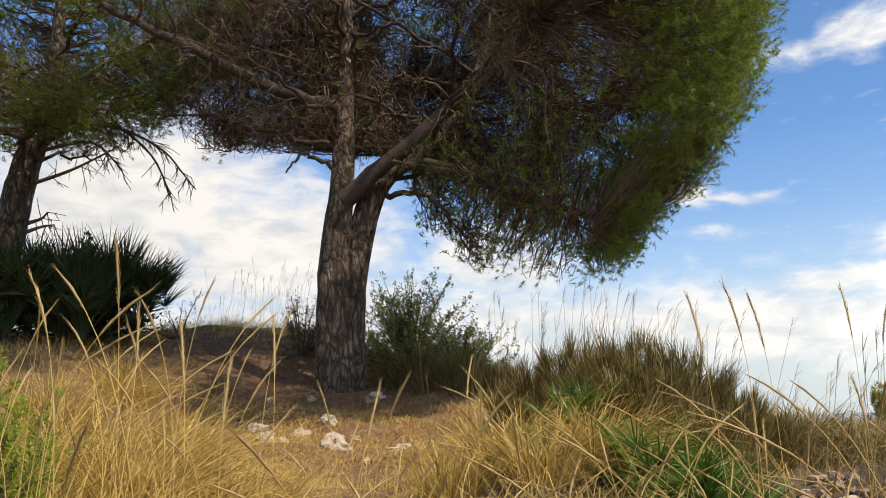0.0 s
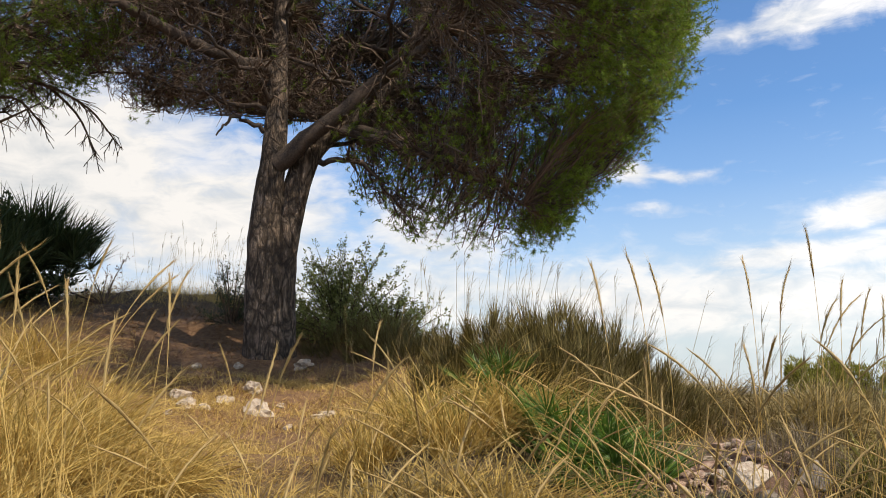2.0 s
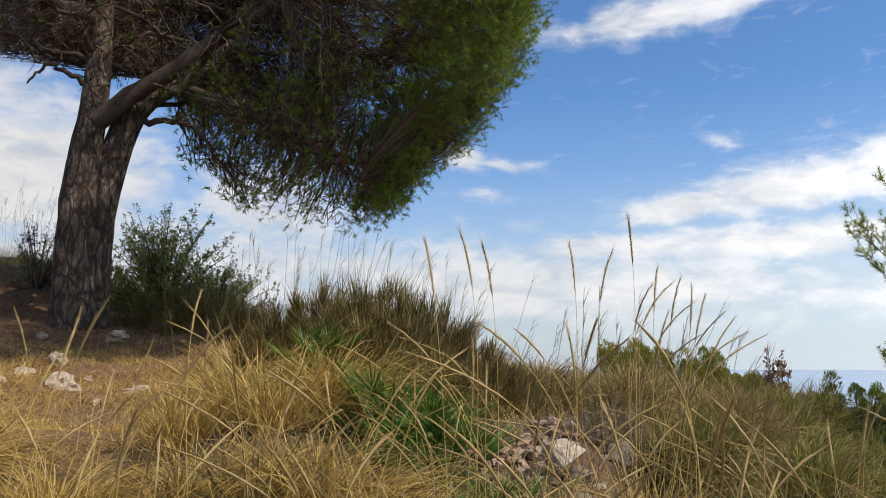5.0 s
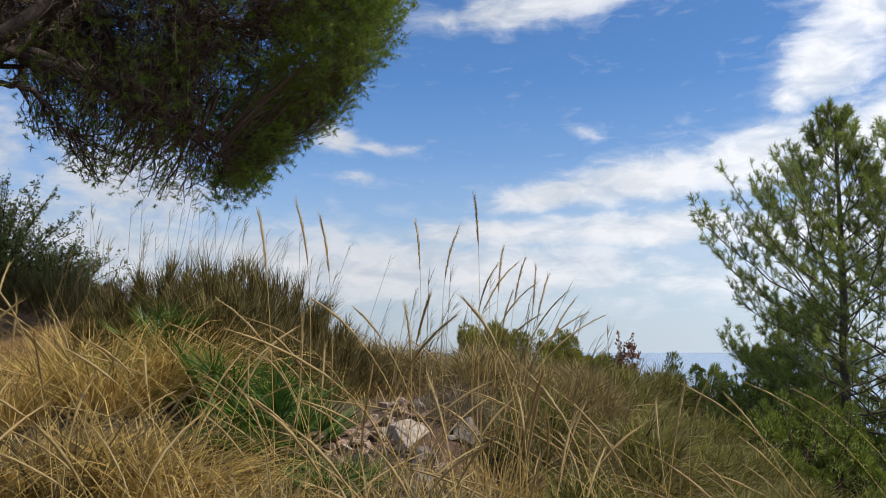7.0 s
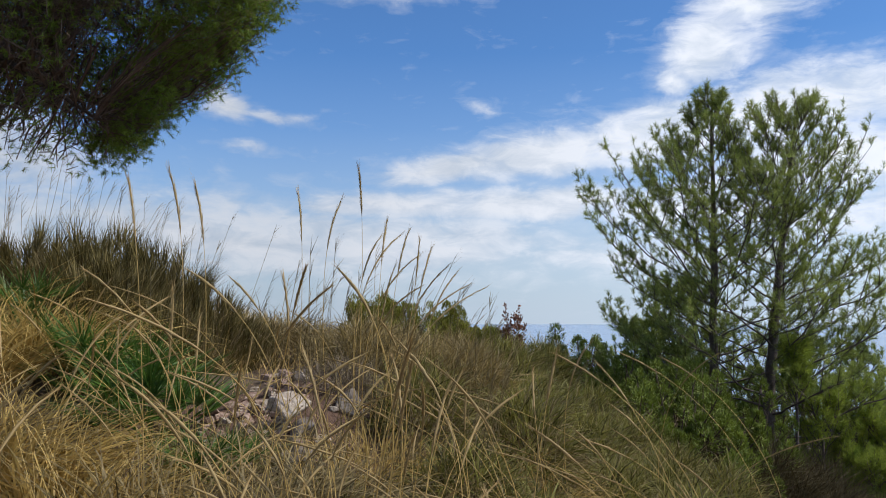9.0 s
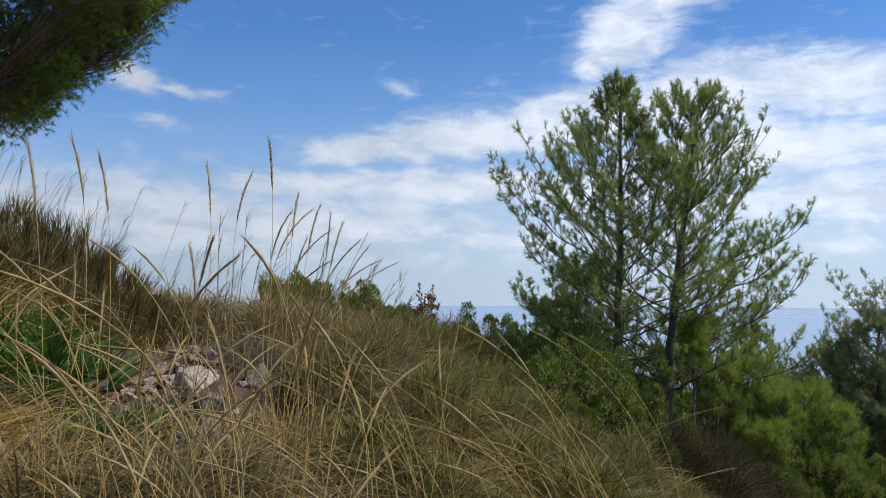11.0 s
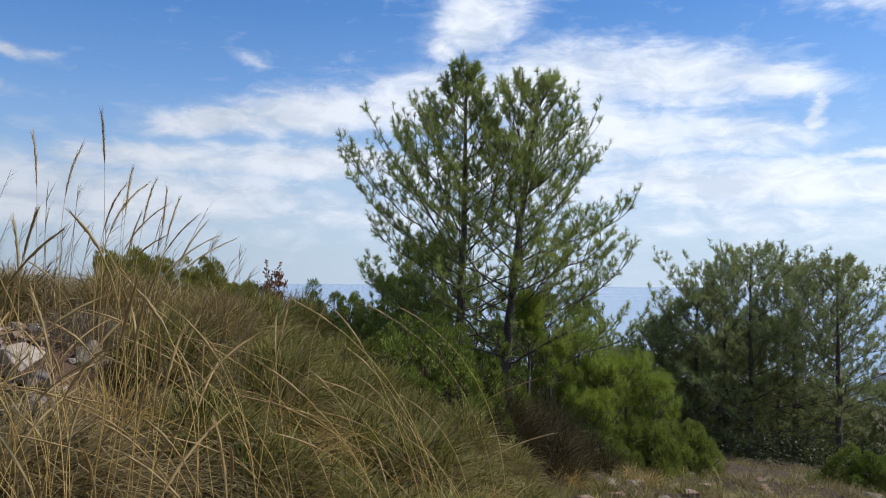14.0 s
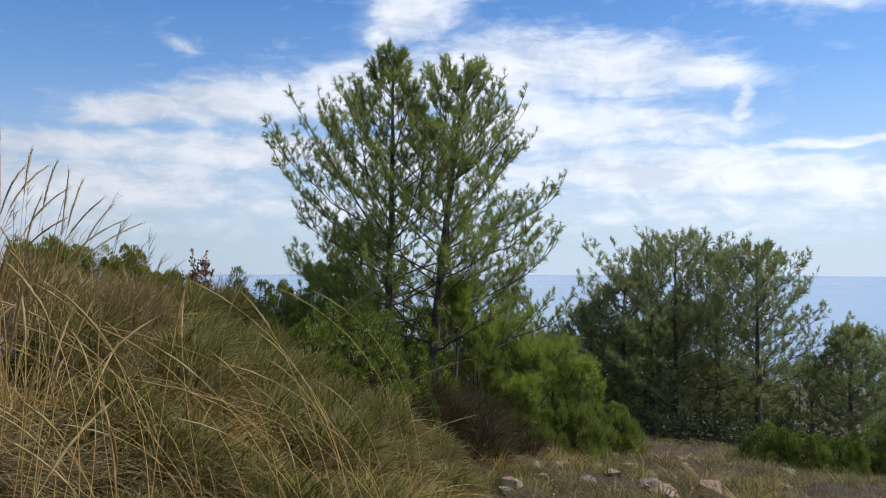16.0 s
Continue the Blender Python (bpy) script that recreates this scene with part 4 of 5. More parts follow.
def lobed_shrub(name, at, radii, lobes, mat, label, length=0.026, width=0.0095, per=320, lobe=0.078, category="shrub", group=""):
    """A shrub of many rounded upright sprays over a dead brown inside, darkened to give shade in the gaps between them.
    """
    at, radii = np.asarray(at, float), np.asarray(radii, float)
    bush = thing(name, at, label, category, group)
    d = random_dirs(lobes)
    d[:, 2] = np.abs(d[:, 2]) * 1.05 - 0.08
    c = d * radii * (0.9 + 0.22 * np.sin(5.0 * d[:, :1] + 9.0 * at[0]) * np.sin(4.0 * d[:, 1:2] + 7.0 * at[1]) + rng.uniform(-0.14, 0.1, (lobes, 1)))
    c[:, 2] = np.maximum(c[:, 2], 0.06)
    paths = [bezier(rng.normal(0, 0.05, 3) * [1, 1, 0], e * [0.5, 0.5, 0.45], e, 5) for e in c]
    a, b = grow(paths, 9, 0.16, 0.1, 0.2)
    tagged(part("branchwork", join(*[tube(p, np.linspace(0.012, 0.004, 5), 4) for p in paths], ribbons(a, b, 0.010)), M_TWIG, bush), kind="stuff")
    k = np.repeat(np.arange(lobes), per)
    girth = lobe * rng.uniform(0.6, 1.35, (lobes, 1))
    size = girth[k]
    out = unit(random_dirs(len(k)) + unit(d)[k] * 0.3 + [0, 0, 0.25])
    base = c[k] + out * size * rng.uniform(0.65, 1.0, (len(k), 1)) * [0.8, 0.8, 1.45]
    way = unit(out + 0.35 * random_dirs(len(k)) + [0, 0, 0.5])
    side = unit(np.cross(way, random_dirs(len(k)))) * width * 0.5
    v = np.stack([base - side, base + side, base + way * length * rng.uniform(0.6, 1.3, (len(k), 1))], 1).reshape(-1, 3)
    part("foliage", (v, np.arange(len(v)).reshape(-1, 3)), mat, bush)
    # dead twig fill, coloured dark so the gaps look deeply shaded
    inner = random_dirs(24) * radii * rng.uniform(0.2, 0.55, (24, 1)) * 0.7
    inner[:, 2] = np.abs(inner[:, 2])
    p = np.repeat(inner, 90, 0) + rng.normal(0, 0.13, (24 * 90, 3)) * radii
    p[:, 2] = np.abs(p[:, 2])
    tagged(part("dead_inside", ribbons(p, p + random_dirs(len(p)) * 0.07, 0.016), M_DARKBRUSH, bush, "dead inner twigs, darkened for the shade between sprays"), kind="stuff")
    return bush


def broom(name, at, radii, count, mat, label, width=0.004, lean=0.45, category="shrub", group="", tuft=26, loose=0.2, wind=(0.0, 0.0), droop=0.2, stem=(0.3, 0.68), dome=0.62):
    """A dense mound of fine stems that stand in brush-like tufts."""
    at, radii = np.asarray(at, float), np.asarray(radii, float)
    bush = thing(name, at, label, category, group)
    many = max(12, count // tuft)
    q = random_dirs(many)
    q[:, 2] = np.abs(q[:, 2])
    u = rng.uniform(0.3, 1.0, (many, 1)) ** 0.5
    foot = q * radii * u * [0.9, 0.9, dome] - [0, 0, 0.04]
    heading = unit(q * [lean, lean, 0] + [wind[0], wind[1], 0.8] + 0.22 * random_dirs(many))
    tall = radii[2] * rng.uniform(*stem, many)
    order = np.argsort(np.arctan2(foot[:, 0], foot[:, 1]))
    for k in range(6):
        pick = np.repeat(order[k * many // 6:(k + 1) * many // 6], tuft)
        base = foot[pick] + rng.normal(0, 0.018, (len(pick), 3))
        way = unit(heading[pick] + loose * random_dirs(len(pick)))
        part("spray", blades(base, way, tall[pick] * rng.uniform(0.6, 1.1, len(pick)), width, droop * rng.uniform(0, 1.3, len(pick)), 2), mat, bush)
    return bush


def tussock(name, at, spread, height, count, mat, label, width=0.004, droop=0.6, wind=(0.25, -0.1), group="grass tussocks", loose=0.26):
    """A grass clump: long blades that fan out from the base and bend over."""
    at = np.asarray(at, float)
    grass = thing(name, at, label, "grass", group)
    a = rng.uniform(0, 2 * math.pi, count)
    r = spread * 0.35 * np.sqrt(rng.random(count))
    base = np.stack([r * np.sin(a), r * np.cos(a), np.zeros(count)], 1)
    base[:, 2] = ground(base[:, 0] + at[0], base[:, 1] + at[1]) - at[2] - 0.02
    out = np.stack([np.sin(a), np.cos(a), np.zeros(count)], 1)
    way = unit(out * rng.uniform(0.1, 0.9, (count, 1)) * spread / height + [wind[0], wind[1], 1.0] + loose * random_dirs(count))
    size = height * rng.uniform(0.55, 1.35, count)
    long = count // 14
    arch = unit(out[:long] * rng.uniform(0.3, 0.9, (long, 1)) + [wind[0], wind[1], 1.0] + 0.3 * random_dirs(long))
    part("foliage", blades(base, way, size, width * rng.uniform(0.6, 1.4, count), droop * rng.uniform(0.4, 1.4, count), 3), mat, grass)
    for k in range(min(long, 16)):
        part("leaf", blades(base[k:k + 1], arch[k:k + 1], height * rng.uniform(1.2, 1.9), width * 0.9, rng.uniform(0.8, 1.3), 8), mat, grass)
    return grass


def hummock(at, spread, height, label, mat):
    """A rounded grass cushion: stiff fine blades stand out all over a dome, matted straw shows below."""
    at = np.asarray(at, float)
    mound = thing("grass_hummock", at, label, "grass", "olive grass mounds")
    n = int(1900 * (spread / 0.45) ** 1.5)
    q = random_dirs(n)
    q[:, 2] = np.abs(q[:, 2])
    base = q * [spread * 0.62, spread * 0.62, height * 0.85] * rng.uniform(0.72, 1.0, (n, 1))
    swirl = 0.5 * np.sin(9.0 * base[:, :1] + 3.0 * at[0]) * np.sin(8.0 * base[:, 1:2] + 5.0 * at[1])
    way = unit(q * [0.9, 0.9, 0.8] + [0.12, -0.05, 0.25] + swirl * [0.4, 0.2, 0.1] + 0.75 * random_dirs(n))
    size = (0.055 + 0.2 * height) * rng.uniform(0.5, 1.6, n)
    part("foliage", blades(base, way, size, 0.0056 * rng.uniform(0.7, 1.4, n), 0.25 * rng.uniform(0.2, 1.8, n), 3), mat, mound)
    m = n // 3
    q = random_dirs(m)
    q[:, 2] = np.abs(q[:, 2])
    base = q * [spread * 0.7, spread * 0.7, height * 0.62] * rng.uniform(0.6, 1.0, (m, 1))
    part("dead_inside", blades(base, unit(q + 0.9 * random_dirs(m)), 0.2 * rng.uniform(0.5, 1.2, m), 0.005, 0.6, 2), M_BROWNGRASS, mound, "matted dry blades at the base")
    return mound


def fan_palm(name, at, size, count, mat, label, tilt=0.48):
    """A dwarf fan palm: stalks with fans of narrow pointed fingers."""
    at = np.asarray(at, float)
    palm = thing(name, at, label, "palm")
    for k in range(count):
        a = k * 2.39996 + rng.uniform(-0.3, 0.3)
        lift = rng.uniform(0.4, 1.5)
        out = unit(np.array([math.sin(a) * tilt, math.cos(a) * tilt, lift]))
        stalk = size * rng.uniform(0.5, 0.95)
        p = bezier((0, 0, 0), out * stalk * 0.6 + [0, 0, 0.06 * size], out * stalk, 5)
        hub = p[-1]
        side = unit(np.cross(out, [0, 0, 1.0]))
        n = 24
        ang = np.linspace(-1.7, 1.7, n) + rng.normal(0, 0.04, n)
        normal = np.cross(side, out)
        way = unit(np.cos(ang)[:, None] * out + np.sin(ang)[:, None] * side + 0.12 * np.abs(ang)[:, None] * normal)
        length = size * 0.62 * (1 - 0.13 * ang ** 2) * rng.uniform(0.9, 1.1, n)
        fingers = blades(np.repeat(hub[None], n, 0), way, length, size * 0.027, rng.uniform(0.0, 0.15, n), 4)
        fan = part("fan", fingers, mat, palm)
        part("leaf_stalk", tube(p, np.full(5, 0.005), 5), mat, fan)
    return palm


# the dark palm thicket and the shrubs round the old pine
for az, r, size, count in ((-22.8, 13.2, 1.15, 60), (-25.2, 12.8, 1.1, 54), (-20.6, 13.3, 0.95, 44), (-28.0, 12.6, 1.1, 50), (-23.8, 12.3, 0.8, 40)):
    fan_palm("fan_palm", spot(az, r, 0.1), size, count, M_SHADEPALM, "tall dark fan palm clump in shade on the bank")
leafy_shrub("shrub", spot(-2.2, 11.4, -0.05), (1.15, 0.8, 1.4), 110, 0.04, M_LEAF, "grey-green leafy shrub beside the old pine", count=150)
leafy_shrub("shrub", spot(1.2, 10.9, -0.1), (0.85, 0.6, 0.8), 60, 0.04, M_LEAF, "olive leafy shrub with brown twigs", count=130)
# the dark leaf colour carries the bank's shade on the next two shrubs
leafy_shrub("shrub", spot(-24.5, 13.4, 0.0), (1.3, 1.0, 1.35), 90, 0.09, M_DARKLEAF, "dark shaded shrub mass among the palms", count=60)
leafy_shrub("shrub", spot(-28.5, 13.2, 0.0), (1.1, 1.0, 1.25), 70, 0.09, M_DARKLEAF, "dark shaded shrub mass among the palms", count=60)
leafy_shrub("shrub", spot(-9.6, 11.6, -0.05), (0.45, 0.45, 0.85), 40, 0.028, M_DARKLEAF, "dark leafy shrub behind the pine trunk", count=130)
leafy_shrub("shrub", spot(-17.8, 12.9, -0.05), (0.55, 0.5, 0.75), 18, 0.035, M_RED, "thin reddish brown shrub on the bank", count=30)
for az, r, rx, h in ((-1.0, 10.3, 0.8, 0.7), (1.8, 9.8, 0.7, 0.7), (4.0, 9.0, 0.6, 0.5)):
    broom("dry_shrub", spot(az, r, -0.05), (rx, 0.5, h), 2200, M_BROOM, "brown dry shrub at the foot of the pine", group="dry shrubs by the pine")
feathery_shrub("juniper", spot(-28.6, 3.5, 0.0), (0.36, 0.4, 0.80), 40, M_BRIGHT, "bright green feathery juniper shrub", length=0.035, width=0.006, per=22)
# the hump of broom
for az, r, rx, h, count in ((6.6, 6.1, 0.42, 0.52, 3600), (9.4, 5.9, 0.52, 0.68, 5200), (12.6, 5.6, 0.55, 0.76, 5600), (15.8, 5.4, 0.50, 0.70, 5200), (18.6, 5.2, 0.42, 0.55, 3600), (13.5, 5.0, 0.45, 0.62, 4000), (17.0, 4.7, 0.35, 0.45, 2600), (21.0, 5.3, 0.4, 0.35, 2000)):
    broom("broom", spot(az, r, -0.04), (rx, rx, h), int(count * 1.5), M_BROOM, "dense olive-brown broom shrub on the bank", 0.0055, 0.45, group="broom on the bank", tuft=30, loose=0.3, stem=(0.16, 0.36), dome=0.9)
fan_palm("fan_palm", spot(14.6, 4.0, -0.06), 0.40, 24, M_PALM, "small green fan palm among dry grass", 0.75)
fan_palm("fan_palm", spot(17.2, 3.7, -0.05), 0.36, 20, M_PALM, "small green fan palm among dry grass", 0.75)
fan_palm("fan_palm", spot(9.0, 4.75, 0.08), 0.28, 12, M_PALM, "small fan palm half hidden in grass", 0.6)
fan_palm("fan_palm", spot(21.5, 3.1, 0.0), 0.22, 8, M_PALM, "low fan palm seedling by the stony bank", 0.8)
broom("dead_shrub", spot(28.4, 4.2, -0.02), (0.27, 0.22, 0.24), 2200, M_DEAD, "grey dead brush beside the stony bank", 0.003, 1.4, loose=0.8)
# low shrubs on the spur
for az, r, rx, h in ((29.0, 9.0, 0.36, 0.44), (31.6, 9.0, 0.42, 0.50), (34.3, 9.0, 0.46, 0.50), (36.0, 9.0, 0.35, 0.36)):
    lobed_shrub("shrub", spot(az, r, 0.0), (rx, rx, h), 60, M_BRIGHTLEAF, "low rounded yellow-green shrub on the spur", lobe=0.09, group="low shrubs on the spur")
leafy_shrub("shrub", spot(38.4, 11.2, 0.0), (0.26, 0.26, 0.85), 44, 0.05, M_RED, "small reddish brown leafed shrub", count=130)
for az, r, rx, h in ((40.4, 10.0, 0.7, 0.52), (43.0, 10.3, 0.8, 0.80), (45.6, 10.2, 0.9, 1.0), (47.5, 9.2, 0.8, 1.0), (49.8, 10.2, 0.8, 1.3), (52.5, 10.4, 0.8, 1.4), (55.2, 10.4, 0.8, 1.45), (58.0, 10.8, 0.8, 1.5), (61.5, 11.5, 0.9, 1.5)):
    lobed_shrub("shrub", spot(az, r, -0.05), (rx, rx, h), 110, M_JUNIPER, "dense dark green rounded shrub", group="dark shrubs")
for az, r, rx, h in ((42.8, 7.8, 0.6, 0.80), (45.6, 7.4, 0.6, 0.85), (48.4, 7.3, 0.6, 1.0), (51.2, 7.2, 0.55, 0.95), (53.6, 7.4, 0.5, 0.95), (46.6, 6.8, 0.5, 0.72), (49.4, 6.7, 0.5, 0.70), (51.6, 6.7, 0.45, 0.66), (44.4, 8.6, 0.6, 0.85)):
    lobed_shrub("juniper", spot(az, r, -0.05), (rx, rx, h), 48, M_JUNIPER, "dark green rounded juniper shrub under the pines", group="junipers")
for az, r, rx, h, bare in ((56.4, 8.0, 0.14, 1.42, .7), (57.8, 8.4, 0.30, 1.12, .4), (59.6, 8.8, 0.34, 1.30, .4), (61.3, 8.7, 0.30, 1.02, .35), (62.8, 9.0, 0.36, 1.10, .3), (64.6, 9.0, 0.30, 0.88, .25), (60.4, 8.2, 0.26, 0.7, .3)):
    p = spot(az, r, -0.05)
    young_pine("sapling", p, (p[0] + 0.05, p[1], p[2] + h), lambda u: rx * (1.15 - 0.75 * u), 15, 0.018, "yellow-green feathery pine sapling", M_BRIGHT, 0.6, 0.08, 0.0045, 1.9, bare, "saplings", subs=4, shoot=0.10, brush=24)
for az, r, rx, h in ((60.2, 9.9, 0.45, 1.85), (49.8, 9.4, 0.8, 1.75), (47.8, 9.6, 0.6, 1.3), (57.0, 9.2, 0.6, 1.7)):
    p = spot(az, r, -0.05)
    young_pine("sapling", p, (p[0], p[1] + 0.05, p[2] + h), lambda u: egg(u, rx), 36, 0.025, "dense grey-green pine sapling among junipers", M_YOUNG, 1.0, 0.06, 0.006, 0.9, 0.05, "grey saplings", subs=4)
for az, r, rx, h in ((60.2, 8.2, 0.42, 0.55), (62.6, 8.6, 0.4, 0.55), (64.9, 8.7, 0.36, 0.55), (66.9, 9.0, 0.34, 0.55), (57.6, 9.0, 0.5, 0.7), (77.0, 10.6, 0.5, 0.42), (79.6, 10.4, 0.5, 0.40), (83.0, 11.0, 0.5, 0.5), (85.0, 11.0, 0.6, 0.6)):
    lobed_shrub("juniper", spot(az, r, -0.05), (rx, rx, h), 90, M_BRIGHTJUNIPER if 61 < az < 69 else M_JUNIPER, "green rounded shrub at the path's edge", group="path shrubs")

for az, r, rx, h in ((53.8, 7.0, 0.42, 0.66), (55.6, 7.1, 0.45, 0.75), (57.4, 7.4, 0.45, 0.72), (53.0, 6.8, 0.36, 0.5), (57.6, 7.0, 0.4, 0.5), (60.2, 7.9, 0.4, 0.55)):
    broom("dry_shrub", spot(az, r, -0.05), (rx, rx, h), 2600, M_DARKBRUSH, "dark brown dead brush under the young pines", 0.006, 0.7, group="dead brush", loose=0.7)


def scrub(name, az, r, count, height, mat, label, per=48, leaf=0.24):
    """Far thicket: many leafy clumps over the slope."""
    a = np.radians(rng.uniform(*az, count))
    d = np.sqrt(rng.uniform(r[0] ** 2, r[1] ** 2, count))
    x, y = d * np.sin(a), d * np.cos(a)
    c = np.column_stack([x, y, ground(x, y)])
    k = np.repeat(np.arange(count), per)
    q = random_dirs(len(k))
    q[:, 2] = np.abs(q[:, 2])
    size = height * rng.uniform(0.5, 1.3, (count, 1))[k]
    p = c[k] + q * size * rng.uniform(0.5, 1.0, (len(k), 1))
    way = unit(q + 0.8 * random_dirs(len(k)))
    ob = new(name, raw_mesh(name, *leaves(p, way, leaf, leaf * 0.5), mat))
    tagged(ob, label, "shrubs", kind="stuff")


scrub("thicket", (30, 100), (24.0, 60), 520, 0.8, M_THICKET, "dark green thicket down the slope", 150, 0.09)
scrub("thicket", (38, 96), (12.5, 24), 330, 0.55, M_THICKET, "dark green low thicket under the pines", 260, 0.05)
scrub("thicket", (-40, 30), (17, 30), 160, 0.45, M_THICKET, "dark shrubs behind the crest", 220, 0.06)

# ---- grass ----
# olive mounds on the near slope
for az, r, s, h in ((30.0, 4.6, 0.45, 0.34), (33.0, 4.9, 0.5, 0.34), (36.5, 4.7, 0.5, 0.40), (39.5, 5.0, 0.5, 0.40), (42.0, 5.4, 0.5, 0.42), (44.5, 5.0, 0.5, 0.40), (40.5, 4.1, 0.5, 0.38), (45.5, 4.2, 0.5, 0.36),
                    (34.0, 3.9, 0.45, 0.34), (48.5, 4.7, 0.45, 0.32), (37.0, 3.3, .45, .26), (41.0, 3.2, .45, .26), (45.0, 3.3, .45, .26), (49.0, 3.2, .45, .25), (53.0, 3.5, .45, .22), (39.0, 2.6, .4, .22), (44.0, 2.5, .4, .2), (57.0, 3.8, .4, .18), (50.5, 4.0, 0.45, 0.34), (49.5, 5.5, 0.45, 0.3), (52.5, 5.2, 0.45, 0.3), (53.5, 4.5, 0.45, 0.28), (55.5, 5.6, 0.4, 0.25), (57.0, 4.9, 0.4, 0.22), (46.5, 5.9, 0.5, 0.4), (44.0, 6.3, 0.5, 0.42), (31.5, 6.4, 0.6, 0.34), (35.0, 6.6, 0.6, 0.36), (38.5, 6.8, 0.6, 0.4), (41.0, 7.2, 0.5, 0.5)):
    dry = az < 38 and r > 4.4
    hummock(spot(az, r, -0.04), s * 0.85, h * 1.25, "dense golden brown grass mound" if dry else "dense olive green grass mound", M_DRYMOUND if dry else M_OLIVE)
for az, r, h in ((58, 6.4, .16), (61, 6.9, .15), (64.5, 6.6, .13), (68, 7.4, .16), (72, 7.0, .14), (75.5, 7.8, .17), (79, 7.2, .16), (82.5, 7.8, .2), (63, 7.8, .15), (70.5, 8.6, .16), (76.5, 9.2, .16), (66.5, 5.8, .12), (80.5, 9.6, .18)):
    tussock("grass_tussock", spot(az, r), 0.3, h, 260, M_BROWNGRASS, "small dry brown weed clump beside the path", 0.005, 0.5, (0.1, 0.0), "weed clumps", 0.5)
for k in range(60):
    tussock("grass_tussock", spot(rng.uniform(55, 88), rng.uniform(5.2, 10.5)), rng.uniform(0.15, 0.35), rng.uniform(0.12, 0.28), 130, (M_OLIVE, M_BROWNGRASS, M_OLIVE, M_TUSSOCK)[k % 4], "wispy dry weed clump beside the path", 0.005, 0.5, (0.1, 0.0), "weed clumps", 0.5)
for k in range(20):
    tussock("grass_tussock", spot(rng.uniform(22, 46), rng.uniform(2.1, 3.5)), rng.uniform(0.25, 0.5), rng.uniform(0.18, 0.34), 330, (M_OLIVE, M_BROWNGRASS, M_TUSSOCK, M_BROWNGRASS)[k % 4], "tangled dry grass clump on the slope", 0.005, 0.7, (0.1, 0.0), "dry grass clumps", 0.7)
for k in range(18):
    tussock("grass_tussock", spot(rng.uniform(40, 66), rng.uniform(2.7, 5.0)), rng.uniform(0.2, 0.4), rng.uniform(0.2, 0.36), 240, (M_TUSSOCK, M_OLIVE, M_STRAW)[k % 3], "wispy yellow-olive grass clump low on the slope", 0.0045, 0.7, (0.15, -0.05), "slope grass clumps", 0.5)
for az, r, h in ((81.5, 5.8, .34), (84.0, 5.6, .4), (79.5, 6.2, .26), (86.5, 6.0, .4)):
    tussock("grass_tussock", spot(az, r), 0.4, h, 260, M_TUSSOCK, "pale yellow grass tussock beside the path", 0.006, 0.6, (-0.3, 0.1), "path tussocks")
for k, (az, r, h) in enumerate(((-28.5, 3.0, .85), (-26, 3.6, .9), (-23.5, 3.2, .8), (-21, 3.8, .85), (-18.5, 3.4, .7), (-25, 2.6, .75), (-29.5, 4.0, .9), (-16, 4.2, .6), (-22.5, 4.6, .8))):
    tussock("grass_tussock", spot(az, r), 0.55, h, 170, (M_STRAW, M_TUSSOCK)[k % 2], "tall wispy straw grass on the bank", 0.0055, 0.65, (0.15, -0.05), "tall straw grass", 0.35)
# straw-coloured tussocks on the bank
for az, r, s, h in ((-27, 4.6, .6, .6), (-23, 5.2, .6, .6), (-20, 4.2, .6, .55), (-17, 5.6, .5, .45), (-25, 7.0, .6, .5), (-21, 8.0, .6, .5), (-13, 4.4, .5, .35), (-27, 3.2, .5, .5), (-19, 3.2, .5, .42),
                    (-6, 3.6, .5, .25), (1, 4.6, .55, .42), (4.5, 4.9, .6, .5), (7.5, 4.2, .55, .42), (11, 4.4, .55, .42), (2, 3.4, .5, .3), (6, 3.3, .5, .34), (10.5, 3.2, .5, .34), (14, 2.9, .45, .3),
                    (19, 2.7, .45, .32), (23, 2.6, .4, .3), (27, 2.7, .4, .3), (31, 2.9, .45, .3), (35.5, 2.8, .45, .22), (21, 5.6, .5, .3), (24, 6.0, .5, .3), (27, 5.6, .5, .3), (25, 7.5, .6, .3), (29, 7.4, .6, .32)):
    tussock("grass_tussock", spot(az, r), s, h * 1.35, 440, M_TUSSOCK if az < 1 or (az < 17 and rng.random() < 0.85) else M_BROWNGRASS, "dry yellow grass tussock on the bank", 0.0072, 0.75)
for az, r, h in ((7.6, 4.5, .34), (9.6, 4.9, .36), (5.5, 4.7, .28), (22.5, 3.4, .16), (20.0, 3.4, .2)):
    tussock("grass_tussock", spot(az, r), 0.3, h, 260, M_GREENGRASS, "tuft of fresh green grass", 0.004, 0.5, group="green grass tufts")


